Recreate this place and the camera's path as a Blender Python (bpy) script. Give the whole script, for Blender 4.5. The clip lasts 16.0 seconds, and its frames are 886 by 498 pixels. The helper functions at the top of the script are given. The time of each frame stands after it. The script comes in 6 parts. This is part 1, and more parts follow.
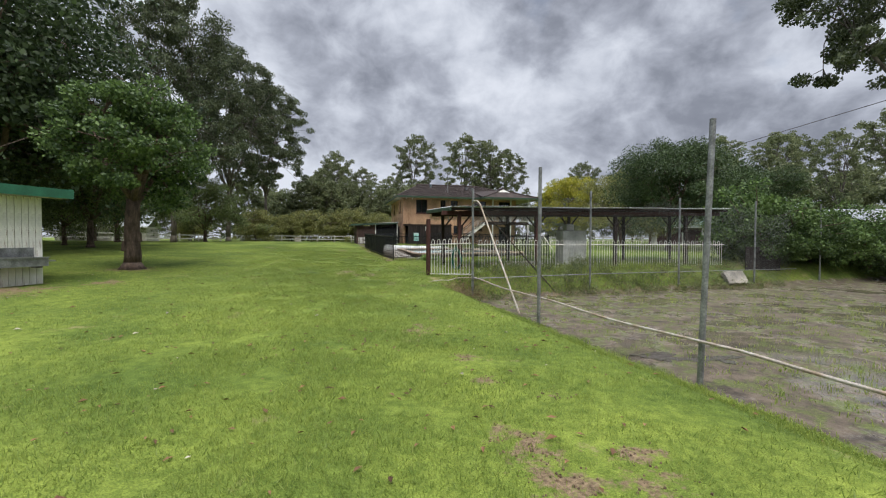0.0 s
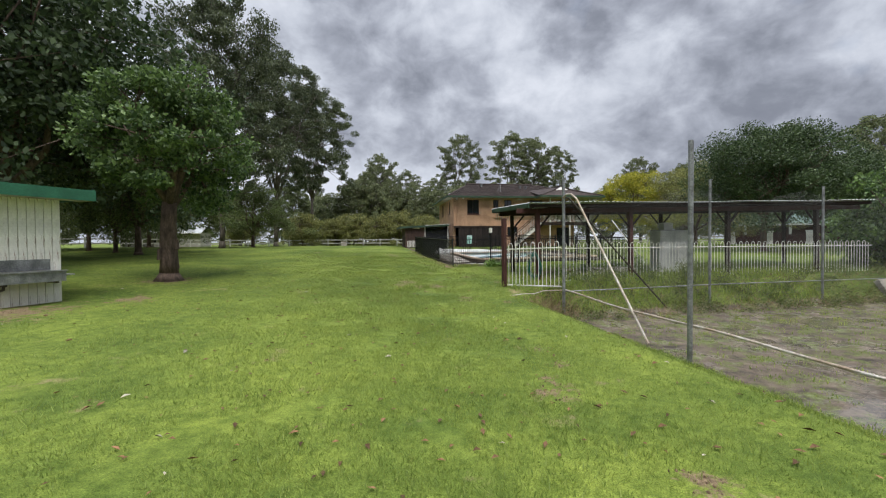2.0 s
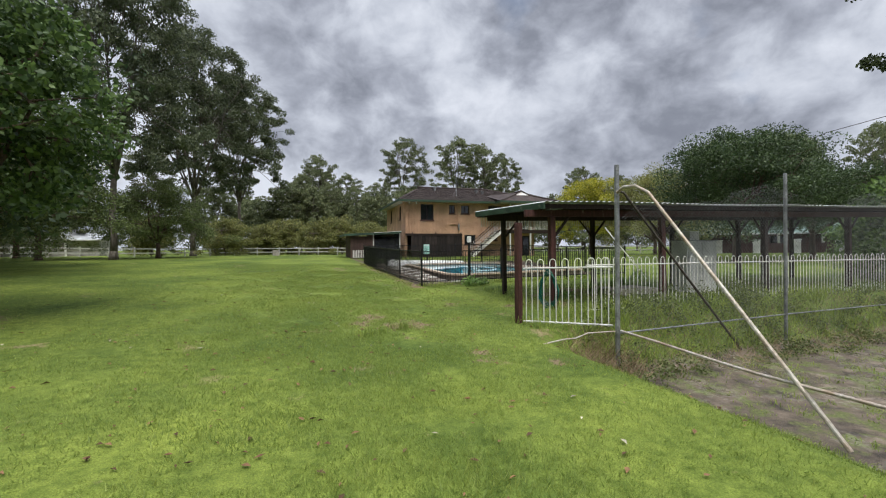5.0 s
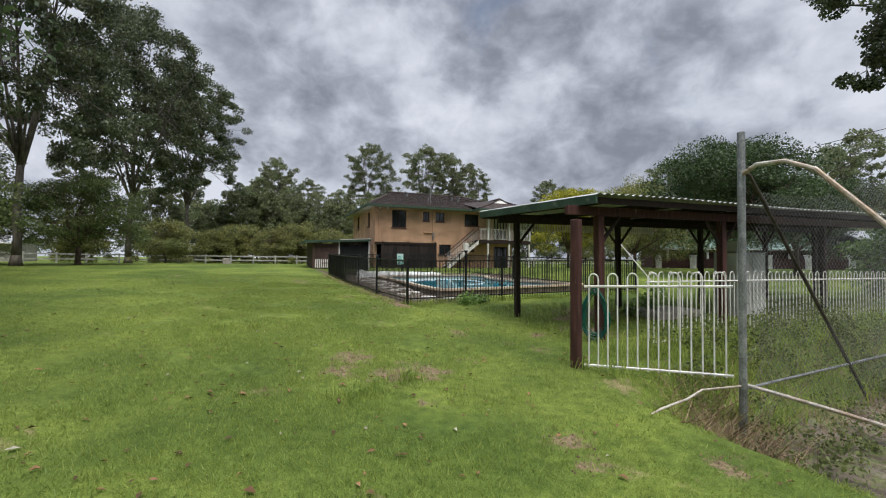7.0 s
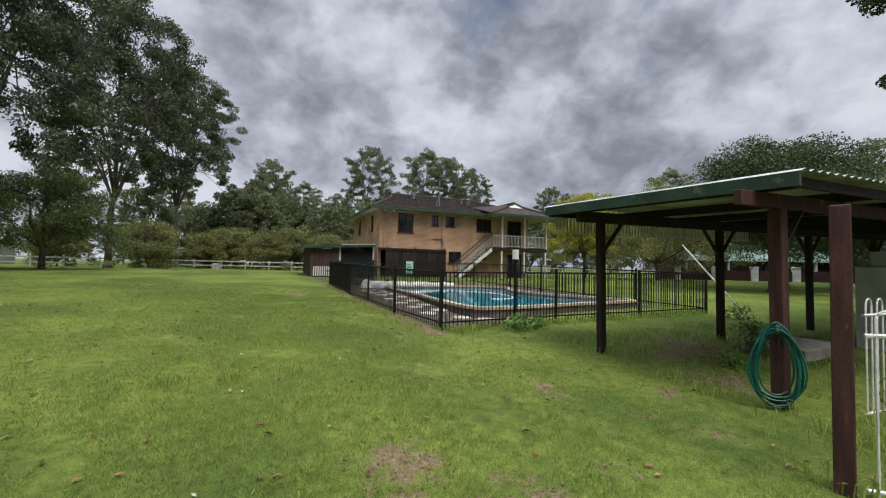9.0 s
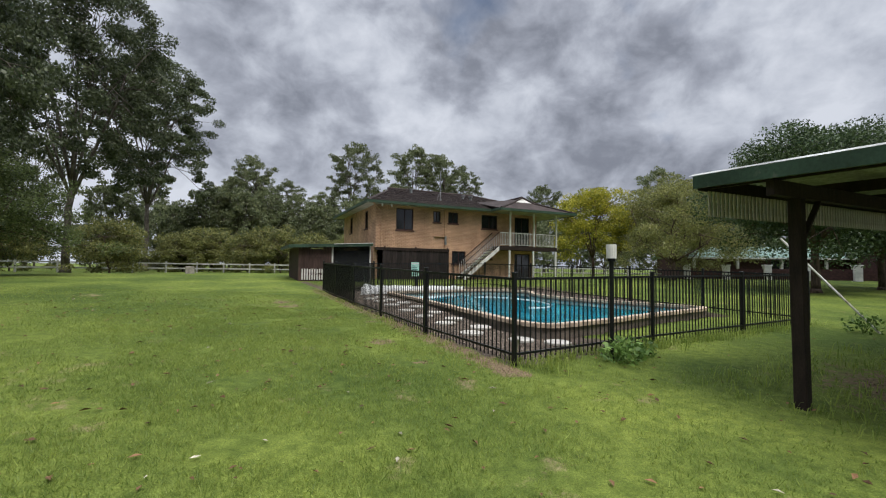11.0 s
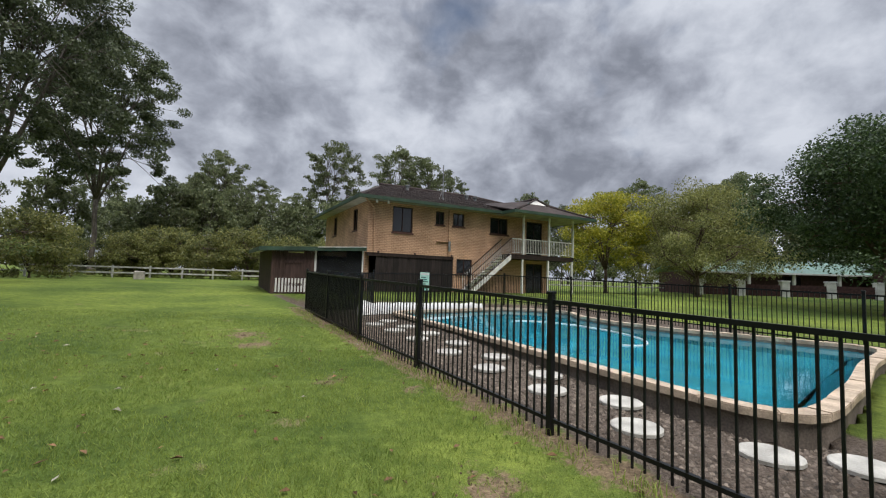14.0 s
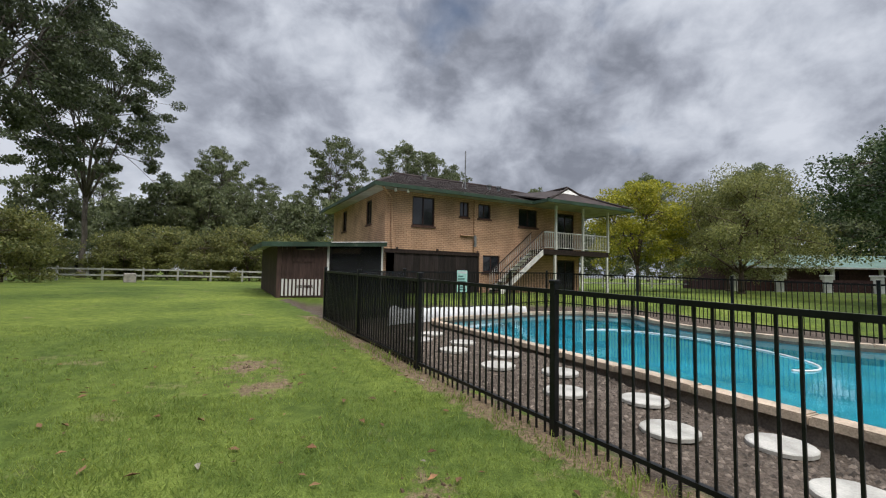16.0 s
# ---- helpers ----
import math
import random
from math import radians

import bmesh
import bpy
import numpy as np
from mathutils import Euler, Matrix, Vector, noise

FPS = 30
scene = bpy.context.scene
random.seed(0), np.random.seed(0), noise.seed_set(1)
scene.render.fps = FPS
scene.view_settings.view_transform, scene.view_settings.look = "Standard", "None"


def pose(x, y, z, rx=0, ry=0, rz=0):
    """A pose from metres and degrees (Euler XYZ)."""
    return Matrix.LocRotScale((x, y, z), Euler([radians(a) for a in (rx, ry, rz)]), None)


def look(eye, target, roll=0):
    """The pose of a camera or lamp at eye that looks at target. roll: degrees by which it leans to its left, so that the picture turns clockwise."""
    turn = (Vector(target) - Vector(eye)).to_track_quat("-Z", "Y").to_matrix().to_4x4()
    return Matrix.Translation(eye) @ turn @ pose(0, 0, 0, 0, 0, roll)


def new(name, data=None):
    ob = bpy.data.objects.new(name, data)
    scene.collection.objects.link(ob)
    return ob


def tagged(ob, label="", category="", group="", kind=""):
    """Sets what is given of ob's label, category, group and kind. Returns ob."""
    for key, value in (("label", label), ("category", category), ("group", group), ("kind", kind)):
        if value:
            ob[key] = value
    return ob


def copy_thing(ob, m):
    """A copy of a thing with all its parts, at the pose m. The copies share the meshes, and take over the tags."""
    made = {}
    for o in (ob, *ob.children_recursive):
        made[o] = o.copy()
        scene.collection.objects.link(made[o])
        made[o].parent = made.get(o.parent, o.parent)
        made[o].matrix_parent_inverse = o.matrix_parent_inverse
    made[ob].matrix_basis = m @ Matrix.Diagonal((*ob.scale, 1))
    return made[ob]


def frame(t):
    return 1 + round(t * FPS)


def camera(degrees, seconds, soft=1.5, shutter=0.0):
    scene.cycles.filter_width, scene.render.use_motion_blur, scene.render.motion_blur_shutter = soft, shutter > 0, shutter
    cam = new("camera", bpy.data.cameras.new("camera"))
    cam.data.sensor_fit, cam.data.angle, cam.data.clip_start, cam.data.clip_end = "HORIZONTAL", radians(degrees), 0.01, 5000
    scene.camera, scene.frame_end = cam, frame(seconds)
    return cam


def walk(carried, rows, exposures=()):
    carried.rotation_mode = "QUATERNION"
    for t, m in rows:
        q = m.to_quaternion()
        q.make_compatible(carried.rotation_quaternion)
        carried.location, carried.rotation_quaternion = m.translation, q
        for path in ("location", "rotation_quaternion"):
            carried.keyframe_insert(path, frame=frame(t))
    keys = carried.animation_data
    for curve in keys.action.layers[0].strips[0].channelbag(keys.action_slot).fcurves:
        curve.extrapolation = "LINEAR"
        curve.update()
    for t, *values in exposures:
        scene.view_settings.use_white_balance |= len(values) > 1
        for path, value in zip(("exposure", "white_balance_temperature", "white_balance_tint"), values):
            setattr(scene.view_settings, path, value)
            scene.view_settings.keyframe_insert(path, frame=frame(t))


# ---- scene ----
cam = camera(93.4, 16.0, soft=1.15)

PATH = [
    (0, (0.118, -0.196, 1.534), (0.102, 1.803, 1.483), 0.2),
    (0.5, (-0.114, 0.445, 1.563), (-0.384, 2.427, 1.544), 0.3),
    (1, (-0.419, 1.062, 1.574), (-0.719, 3.039, 1.564), -0.1),
    (1.5, (-0.661, 1.692, 1.6), (-0.895, 3.678, 1.562), -0.5),
    (2, (-1.042, 2.345, 1.585), (-1.253, 4.333, 1.545), -0.5),
    (2.5, (-1.218, 3.031, 1.589), (-1.397, 5.023, 1.558), -0.7),
    (3, (-1.39, 3.803, 1.622), (-1.534, 5.798, 1.6), -1.1),
    (3.5, (-1.683, 4.346, 1.661), (-1.766, 6.344, 1.643), -0.5),
    (4, (-1.968, 5.055, 1.706), (-1.99, 7.055, 1.692), 0.0),
    (4.5, (-2.19, 5.829, 1.745), (-2.166, 7.828, 1.734), -0.3),
    (7, (-3.122, 9.483, 1.666), (-2.862, 11.466, 1.715), 0.5),
    (7.5, (-3.204, 10.416, 1.655), (-2.958, 12.4, 1.724), 0.6),
    (8, (-3.38, 11.161, 1.656), (-3.137, 13.144, 1.737), 0.8),
    (8.5, (-3.622, 11.803, 1.711), (-3.362, 13.784, 1.795), 0.9),
    (9, (-3.807, 12.405, 1.732), (-3.525, 14.383, 1.816), 1.2),
    (11.5, (-4.778, 16.298, 1.783), (-4.404, 18.261, 1.873), 0.4),
    (12, (-4.911, 17.037, 1.821), (-4.524, 18.997, 1.919), 0.4),
    (12.5, (-5.046, 17.743, 1.833), (-4.639, 19.699, 1.941), 1.0),
    (13, (-5.115, 18.522, 1.875), (-4.687, 20.473, 1.989), 1.4),
    (13.5, (-5.295, 19.226, 1.859), (-4.839, 21.169, 1.983), 2.0),
    (14, (-5.367, 19.946, 1.864), (-4.892, 21.884, 1.993), 1.7),
    (14.5, (-5.523, 20.678, 1.841), (-5.04, 22.614, 1.97), 1.2),
    (15, (-5.647, 21.316, 1.851), (-5.16, 23.252, 1.973), 1.2),
    (15.5, (-5.842, 21.953, 1.9), (-5.361, 23.891, 2.015), 0.6),
    (16, (-5.959, 22.693, 1.835), (-5.481, 24.631, 1.958), 1.0),
]
walk(cam, [(t, look(eye, target, roll)) for t, eye, target, roll in PATH], [(0, 0.0), (4.5, 0.0), (8, -0.12), (11.5, -0.16), (16, -0.18)])

# ---------------------------------------------------------------- light
SUN_AZ, SUN_EL = 165.0, 64.0            # degrees clockwise from +y, and above the horizon
sun = new("sun", bpy.data.lights.new("sun", "SUN"))
sun.data.energy, sun.data.angle, sun.data.color = 3.3, radians(35), (1.0, 0.95, 0.87)
_d = Vector((math.sin(radians(SUN_AZ)) * math.cos(radians(SUN_EL)), math.cos(radians(SUN_AZ)) * math.cos(radians(SUN_EL)), math.sin(radians(SUN_EL))))
sun.matrix_world = look(_d * 60, (0, 0, 0))


def make_world():
    w = bpy.data.worlds.new("world")
    scene.world = w
    w.use_nodes = True
    nt = w.node_tree
    nt.nodes.clear()
    N, L = nt.nodes.new, nt.links.new
    out, bg = N("ShaderNodeOutputWorld"), N("ShaderNodeBackground")
    sky = N("ShaderNodeTexSky")
    sky.sky_type, sky.sun_disc = "NISHITA", False
    sky.sun_elevation, sky.sun_rotation = radians(SUN_EL), radians(SUN_AZ)
    tc, sep = N("ShaderNodeTexCoord"), N("ShaderNodeSeparateXYZ")
    L(tc.outputs["Generated"], sep.inputs[0])

    def m(op, a, b=None, clamp=False):
        n = N("ShaderNodeMath")
        n.operation, n.use_clamp = op, clamp
        for i, v in enumerate((a, b)):
            if v is None:
                continue
            if isinstance(v, (int, float)):
                n.inputs[i].default_value = v
            else:
                L(v, n.inputs[i])
        return n.outputs[0]

    # cloud deck: noise over the dome, flattened towards the horizon
    cmb = N("ShaderNodeCombineXYZ")
    L(sep.outputs[0], cmb.inputs[0]); L(sep.outputs[1], cmb.inputs[1]); L(m("MULTIPLY", sep.outputs[2], 1.35), cmb.inputs[2])

    def noi(scale, detail, rough, off, dist=0.0):
        mp, n = N("ShaderNodeMapping"), N("ShaderNodeTexNoise")
        mp.inputs["Location"].default_value = off
        mp.inputs["Rotation"].default_value = (0, 0, math.radians(-15))
        n.inputs["Scale"].default_value, n.inputs["Detail"].default_value = scale, detail
        n.inputs["Roughness"].default_value, n.inputs["Distortion"].default_value = rough, dist
        L(cmb.outputs[0], mp.inputs[0]); L(mp.outputs[0], n.inputs["Vector"])
        return n.outputs["Fac"]

    big, mid, fine = noi(2.0, 3, 0.5, (3.1, 1.7, 0.6)), noi(4.2, 8, 0.52, (0.4, 5.2, 2.0), 0.0), noi(8.5, 7, 0.56, (2.2, 0.7, 4.1), 0.25)
    dens = m("ADD", m("ADD", m("ADD", m("MULTIPLY", big, 0.14), m("MULTIPLY", mid, 0.33)), m("MULTIPLY", fine, 0.34)), 0.048)
    # thin, bright break in the deck, a heavier bank beside it, thinner cloud to the west
    def towards(v, power):
        dv = N("ShaderNodeVectorMath")
        dv.operation = "DOT_PRODUCT"
        L(tc.outputs["Generated"], dv.inputs[0])
        dv.inputs[1].default_value = Vector(v).normalized()
        return m("POWER", m("MAXIMUM", dv.outputs["Value"], 0.0), power)

    glow = towards((0.045, 0.92, 0.37), 110.0)
    dens = m("ADD", dens, m("MULTIPLY", towards((0.30, 0.85, 0.47), 16.0), 0.055))
    dens = m("SUBTRACT", dens, m("MULTIPLY", towards((-0.9, 0.6, 0.35), 3.0), 0.055))
    dens = m("SUBTRACT", dens, m("MULTIPLY", towards((0.9, 0.5, 0.3), 4.0), 0.03))
    low = m("POWER", m("SUBTRACT", 1.0, m("MAXIMUM", sep.outputs[2], 0.0), True), 7.0)
    dens = m("SUBTRACT", dens, m("MULTIPLY", glow, 0.075))
    dens = m("SUBTRACT", dens, m("MULTIPLY", low, 0.02))
    ramp = N("ShaderNodeValToRGB")
    el = ramp.color_ramp.elements
    stops = ((0.36, (0.74, 0.78, 0.87)), (0.42, (0.58, 0.62, 0.71)), (0.475, (0.40, 0.43, 0.51)), (0.53, (0.265, 0.288, 0.35)), (0.61, (0.205, 0.224, 0.280)))
    el[0].position, el[0].color = stops[0][0], (*stops[0][1], 1)
    el[1].position, el[1].color = stops[-1][0], (*stops[-1][1], 1)
    for p, c in stops[1:-1]:
        el.new(p).color = (*c, 1)
    L(dens, ramp.inputs[0])
    # gaps of blue sky low down
    gap = m("MULTIPLY", m("SUBTRACT", m("MULTIPLY", noi(3.0, 4, 0.5, (7.7, 2.0, 0)), 9.0), 5.6, True), 0.75)
    skyc = N("ShaderNodeVectorMath")
    skyc.operation = "SCALE"
    L(sky.outputs[0], skyc.inputs[0])
    skyc.inputs["Scale"].default_value = 0.10
    cl = N("ShaderNodeVectorMath")
    cl.operation = "SCALE"
    L(ramp.outputs[0], cl.inputs[0])
    # an overcast deck is brighter overhead than towards the horizon
    up = N("ShaderNodeMapRange")
    up.interpolation_type = "SMOOTHSTEP"
    for i, v in enumerate((0.52, 1.0, 1.0, 4.6)):
        up.inputs[1 + i].default_value = v
    L(sep.outputs[2], up.inputs[0]); L(up.outputs[0], cl.inputs["Scale"])
    mix = N("ShaderNodeMix")
    mix.data_type = "RGBA"
    L(gap, mix.inputs[0]); L(cl.outputs[0], mix.inputs[6]); L(skyc.outputs[0], mix.inputs[7])
    L(mix.outputs[2], bg.inputs[0])
    bg.inputs[1].default_value = 1.0
    L(bg.outputs[0], out.inputs[0])


make_world()

# ---------------------------------------------------------------- materials


def mat(name, col, rough=0.7, metal=0.0, var=0.25, scale=6.0, fine=60.0, bump=0.15, col2=None, spec=0.3, per=0.0, isl=0.0, dirt=None, stretch=(1, 1, 1), bumpdist=0.01):
    """A painted, timber, metal or earthen surface: base colour with coarse stains and fine grain, and fine relief."""
    mt = bpy.data.materials.new(name)
    mt.use_nodes = True
    nt = mt.node_tree
    N, L = nt.nodes.new, nt.links.new
    b = nt.nodes["Principled BSDF"]
    b.inputs["Roughness"].default_value, b.inputs["Metallic"].default_value = rough, metal
    b.inputs["Specular IOR Level"].default_value = spec
    tc, mp = N("ShaderNodeTexCoord"), N("ShaderNodeMapping")
    mp.inputs["Scale"].default_value = stretch
    L(tc.outputs["Object"], mp.inputs[0])
    n1, n2 = N("ShaderNodeTexNoise"), N("ShaderNodeTexNoise")
    for n, s, d in ((n1, scale, 5), (n2, fine, 3)):
        n.inputs["Scale"].default_value, n.inputs["Detail"].default_value = s, d
        L(mp.outputs[0], n.inputs["Vector"])
    c2 = col2 or tuple(c * (1 - var) * 0.75 for c in col)
    r = N("ShaderNodeValToRGB")
    r.color_ramp.elements[0].position, r.color_ramp.elements[1].position = 0.35, 0.65
    r.color_ramp.elements[0].color, r.color_ramp.elements[1].color = (*c2, 1), (*col, 1)
    L(n1.outputs["Fac"], r.inputs[0])
    mul = N("ShaderNodeMix")
    mul.data_type, mul.blend_type = "RGBA", "MULTIPLY"
    mul.inputs[0].default_value = 1.0
    mr = N("ShaderNodeMapRange")
    mr.inputs[1].default_value, mr.inputs[2].default_value = 0.3, 0.7
    mr.inputs[3].default_value, mr.inputs[4].default_value = 1 - var, 1 + var * 0.5
    L(n2.outputs["Fac"], mr.inputs[0])
    L(r.outputs[0], mul.inputs[6]); L(mr.outputs[0], mul.inputs[7])
    res = mul.outputs[2]
    if per or isl:
        src = N("ShaderNodeObjectInfo").outputs["Random"] if per else N("ShaderNodeNewGeometry").outputs["Random Per Island"]
        k = per or isl
        m2, mx = N("ShaderNodeMapRange"), N("ShaderNodeMix")
        m2.inputs[3].default_value, m2.inputs[4].default_value = 1 - k, 1 + k
        mx.data_type, mx.blend_type = "RGBA", "MULTIPLY"
        mx.inputs[0].default_value = 1.0
        L(src, m2.inputs[0]); L(res, mx.inputs[6]); L(m2.outputs[0], mx.inputs[7])
        res = mx.outputs[2]
    if dirt:
        n3, r3, mx = N("ShaderNodeTexNoise"), N("ShaderNodeMapRange"), N("ShaderNodeMix")
        mp3 = N("ShaderNodeMapping")
        mp3.inputs["Scale"].default_value = dirt[3]
        L(tc.outputs["Object"], mp3.inputs[0]); L(mp3.outputs[0], n3.inputs["Vector"])
        n3.inputs["Scale"].default_value, n3.inputs["Detail"].default_value = dirt[1], 6
        n3.inputs["Roughness"].default_value = 0.62
        r3.inputs[1].default_value, r3.inputs[2].default_value = dirt[2], dirt[2] + 0.07
        L(n3.outputs["Fac"], r3.inputs[0])
        mx.data_type = "RGBA"
        L(r3.outputs[0], mx.inputs[0]); L(res, mx.inputs[6])
        mx.inputs[7].default_value = (*dirt[0], 1)
        res = mx.outputs[2]
    L(res, b.inputs["Base Color"])
    if bump:
        bp = N("ShaderNodeBump")
        bp.inputs["Strength"].default_value, bp.inputs["Distance"].default_value = bump, bumpdist
        L(n2.outputs["Fac"], bp.inputs["Height"]); L(bp.outputs[0], b.inputs["Normal"])
    return mt


def leaf_mat(name, col, col2, trans=0.35, var=0.35):
    """Leaves: colour by leaf and by clump, a little light let through."""
    mt = bpy.data.materials.new(name)
    mt.use_nodes = True
    nt = mt.node_tree
    N, L = nt.nodes.new, nt.links.new
    b, out = nt.nodes["Principled BSDF"], nt.nodes["Material Output"]
    b.inputs["Roughness"].default_value, b.inputs["Specular IOR Level"].default_value = 0.5, 0.35
    tc, n1, geo, oi = N("ShaderNodeTexCoord"), N("ShaderNodeTexNoise"), N("ShaderNodeNewGeometry"), N("ShaderNodeObjectInfo")
    n1.inputs["Scale"].default_value = 0.9
    L(tc.outputs["Object"], n1.inputs["Vector"])
    ad = N("ShaderNodeMath")
    ad.operation = "ADD"
    L(n1.outputs["Fac"], ad.inputs[0])
    ml = N("ShaderNodeMapRange")
    ml.inputs[3].default_value, ml.inputs[4].default_value = -var, var
    L(geo.outputs["Random Per Island"], ml.inputs[0]); L(ml.outputs[0], ad.inputs[1])
    r = N("ShaderNodeValToRGB")
    r.color_ramp.elements[0].position, r.color_ramp.elements[1].position = 0.25, 0.8
    r.color_ramp.elements[0].color, r.color_ramp.elements[1].color = (*col2, 1), (*col, 1)
    L(ad.outputs[0], r.inputs[0])
    m2, mx = N("ShaderNodeMapRange"), N("ShaderNodeMix")
    m2.inputs[3].default_value, m2.inputs[4].default_value = 0.8, 1.2
    mx.data_type, mx.blend_type = "RGBA", "MULTIPLY"
    mx.inputs[0].default_value = 1.0
    L(oi.outputs["Random"], m2.inputs[0]); L(r.outputs[0], mx.inputs[6]); L(m2.outputs[0], mx.inputs[7])
    L(mx.outputs[2], b.inputs["Base Color"])
    tr, ms = N("ShaderNodeBsdfTranslucent"), N("ShaderNodeMixShader")
    L(mx.outputs[2], tr.inputs[0])
    ms.inputs[0].default_value = trans
    L(b.outputs[0], ms.inputs[1]); L(tr.outputs[0], ms.inputs[2]); L(ms.outputs[0], out.inputs[0])
    return mt


MAT = {}


def get(name, *a, **k):
    if name not in MAT:
        MAT[name] = mat(name, *a, **k)
    return MAT[name]


get("galv", (0.36, 0.37, 0.38), 0.5, 0.7, 0.3, 5, 40, 0.1)
get("old_pipe", (0.50, 0.47, 0.42), 0.6, 0.3, 0.35, 4, 30, 0.2, col2=(0.33, 0.25, 0.18))
get("dark_pipe", (0.10, 0.085, 0.075), 0.7, 0.3, 0.3, 5, 40, 0.2)
get("wire", (0.16, 0.165, 0.16), 0.6, 0.5, 0.2)
get("white_metal", (0.82, 0.80, 0.76), 0.5, 0, 0.15, 3, 30, 0.08, dirt=((0.42, 0.38, 0.31), 5.0, 0.60, (1, 1, 0.4)))
get("black_metal", (0.012, 0.013, 0.014), 0.38, 0.1, 0.2, 6, 60, 0.05)
get("shade_cloth", (0.013, 0.015, 0.017), 0.85, 0, 0.3, 2, 160, 0.5)
get("red_post", (0.085, 0.034, 0.028), 0.75, 0, 0.35, 4, 50, 0.4, stretch=(4, 4, 0.5), dirt=((0.16, 0.13, 0.11), 6, 0.62, (3, 3, 0.4)))
get("dark_timber", (0.035, 0.022, 0.018), 0.8, 0, 0.35, 5, 45, 0.4, stretch=(3, 3, 0.6))
get("green_fascia", (0.045, 0.085, 0.055), 0.55, 0, 0.25, 1.5, 30, 0.1, dirt=((0.10, 0.12, 0.09), 4, 0.6, (1, 1, 1)))
get("roof_sheet", (0.62, 0.63, 0.60), 0.5, 0.4, 0.3, 1.2, 20, 0.1)
get("cream_paint", (0.85, 0.83, 0.77), 0.65, 0, 0.10, 2, 40, 0.25, isl=0.04, dirt=((0.21, 0.105, 0.06), 3.0, 0.56, (9, 9, 0.7)))
get("block_base", (0.50, 0.46, 0.39), 0.9, 0, 0.25, 4, 40, 0.4, dirt=((0.20, 0.14, 0.10), 3, 0.58, (2, 2, 3)))
get("green_roof", (0.035, 0.145, 0.085), 0.5, 0, 0.2, 2, 40, 0.1)
get("zinc_sink", (0.34, 0.35, 0.35), 0.5, 0.6, 0.35, 5, 50, 0.15)
get("tile_roof", (0.055, 0.040, 0.036), 0.8, 0, 0.3, 2, 25, 0.3, isl=0.2)
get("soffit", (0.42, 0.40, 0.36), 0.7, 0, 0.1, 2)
get("window_frame", (0.045, 0.022, 0.018), 0.5, 0, 0.2)
get("sill_brick", (0.13, 0.065, 0.05), 0.8, 0, 0.3)
get("brown_slat", (0.085, 0.052, 0.043), 0.8, 0, 0.3, 4, 50, 0.3, per=0.2, stretch=(4, 4, 0.5))
get("dark_boards", (0.030, 0.022, 0.020), 0.8, 0, 0.4, 3, 40, 0.3, per=0.35, stretch=(4, 4, 0.4))
get("greygreen", (0.085, 0.115, 0.10), 0.6, 0, 0.2, 2)
get("white_paint", (0.78, 0.77, 0.73), 0.5, 0, 0.1, 2)
get("bark", (0.17, 0.12, 0.095), 0.95, 0, 0.4, 5, 30, 0.8, col2=(0.07, 0.05, 0.04), stretch=(2, 2, 0.5), bumpdist=0.03)
get("bark_grey", (0.17, 0.15, 0.125), 0.9, 0, 0.35, 3, 20, 0.6, col2=(0.075, 0.062, 0.05), stretch=(2, 2, 0.6), bumpdist=0.03)
get("coping", (0.58, 0.46, 0.34), 0.85, 0, 0.25, 3, 60, 0.4, dirt=((0.28, 0.22, 0.17), 4, 0.6, (1, 1, 1)))
get("pool_wall", (0.20, 0.165, 0.135), 0.9, 0, 0.3, 3, 50, 0.4)
get("pool_tile", (0.030, 0.275, 0.355), 0.4, 0, 0.15, 1.0, 30, 0.05)
get("gravel", (0.23, 0.185, 0.155), 0.95, 0, 0.5, 6, 45, 1.0, col2=(0.13, 0.09, 0.07), isl=0.5, bumpdist=0.03)
get("stone_slab", (0.50, 0.48, 0.43), 0.85, 0, 0.15, 4, 70, 0.3, per=0.1)
get("concrete", (0.40, 0.37, 0.32), 0.9, 0, 0.25, 3, 40, 0.4)
get("cover", (0.66, 0.67, 0.66), 0.6, 0, 0.15, 3, 20, 0.2)
get("hose", (0.010, 0.12, 0.085), 0.4, 0, 0.2)
get("tank_white", (0.62, 0.63, 0.62), 0.55, 0, 0.15, 2)
get("sign_green", (0.42, 0.68, 0.58), 0.5, 0, 0.05)
get("sign_text", (0.05, 0.12, 0.10), 0.6, 0, 0.05)
get("neigh_roof", (0.22, 0.34, 0.28), 0.5, 0.2, 0.25, 0.6, 8, 0.1)
get("pale_roof", (0.55, 0.58, 0.60), 0.5, 0.2, 0.25, 0.6, 8, 0.1)
get("maroon", (0.075, 0.035, 0.033), 0.8, 0, 0.25)
get("weather_rail", (0.52, 0.51, 0.47), 0.7, 0, 0.2, 3)
get("straw", (0.33, 0.24, 0.15), 0.9, 0, 0.3, isl=0.35)
get("dead_leaf", (0.22, 0.12, 0.06), 0.8, 0, 0.3, isl=0.6)
get("pale_leaf", (0.50, 0.46, 0.36), 0.8, 0, 0.3, isl=0.3)
get("clod", (0.20, 0.138, 0.085), 0.95, 0, 0.4, 8, 50, 0.8, isl=0.3)
get("pebble", (0.185, 0.150, 0.120), 0.9, 0, 0.3, 6, 50, 0.3, isl=0.6)
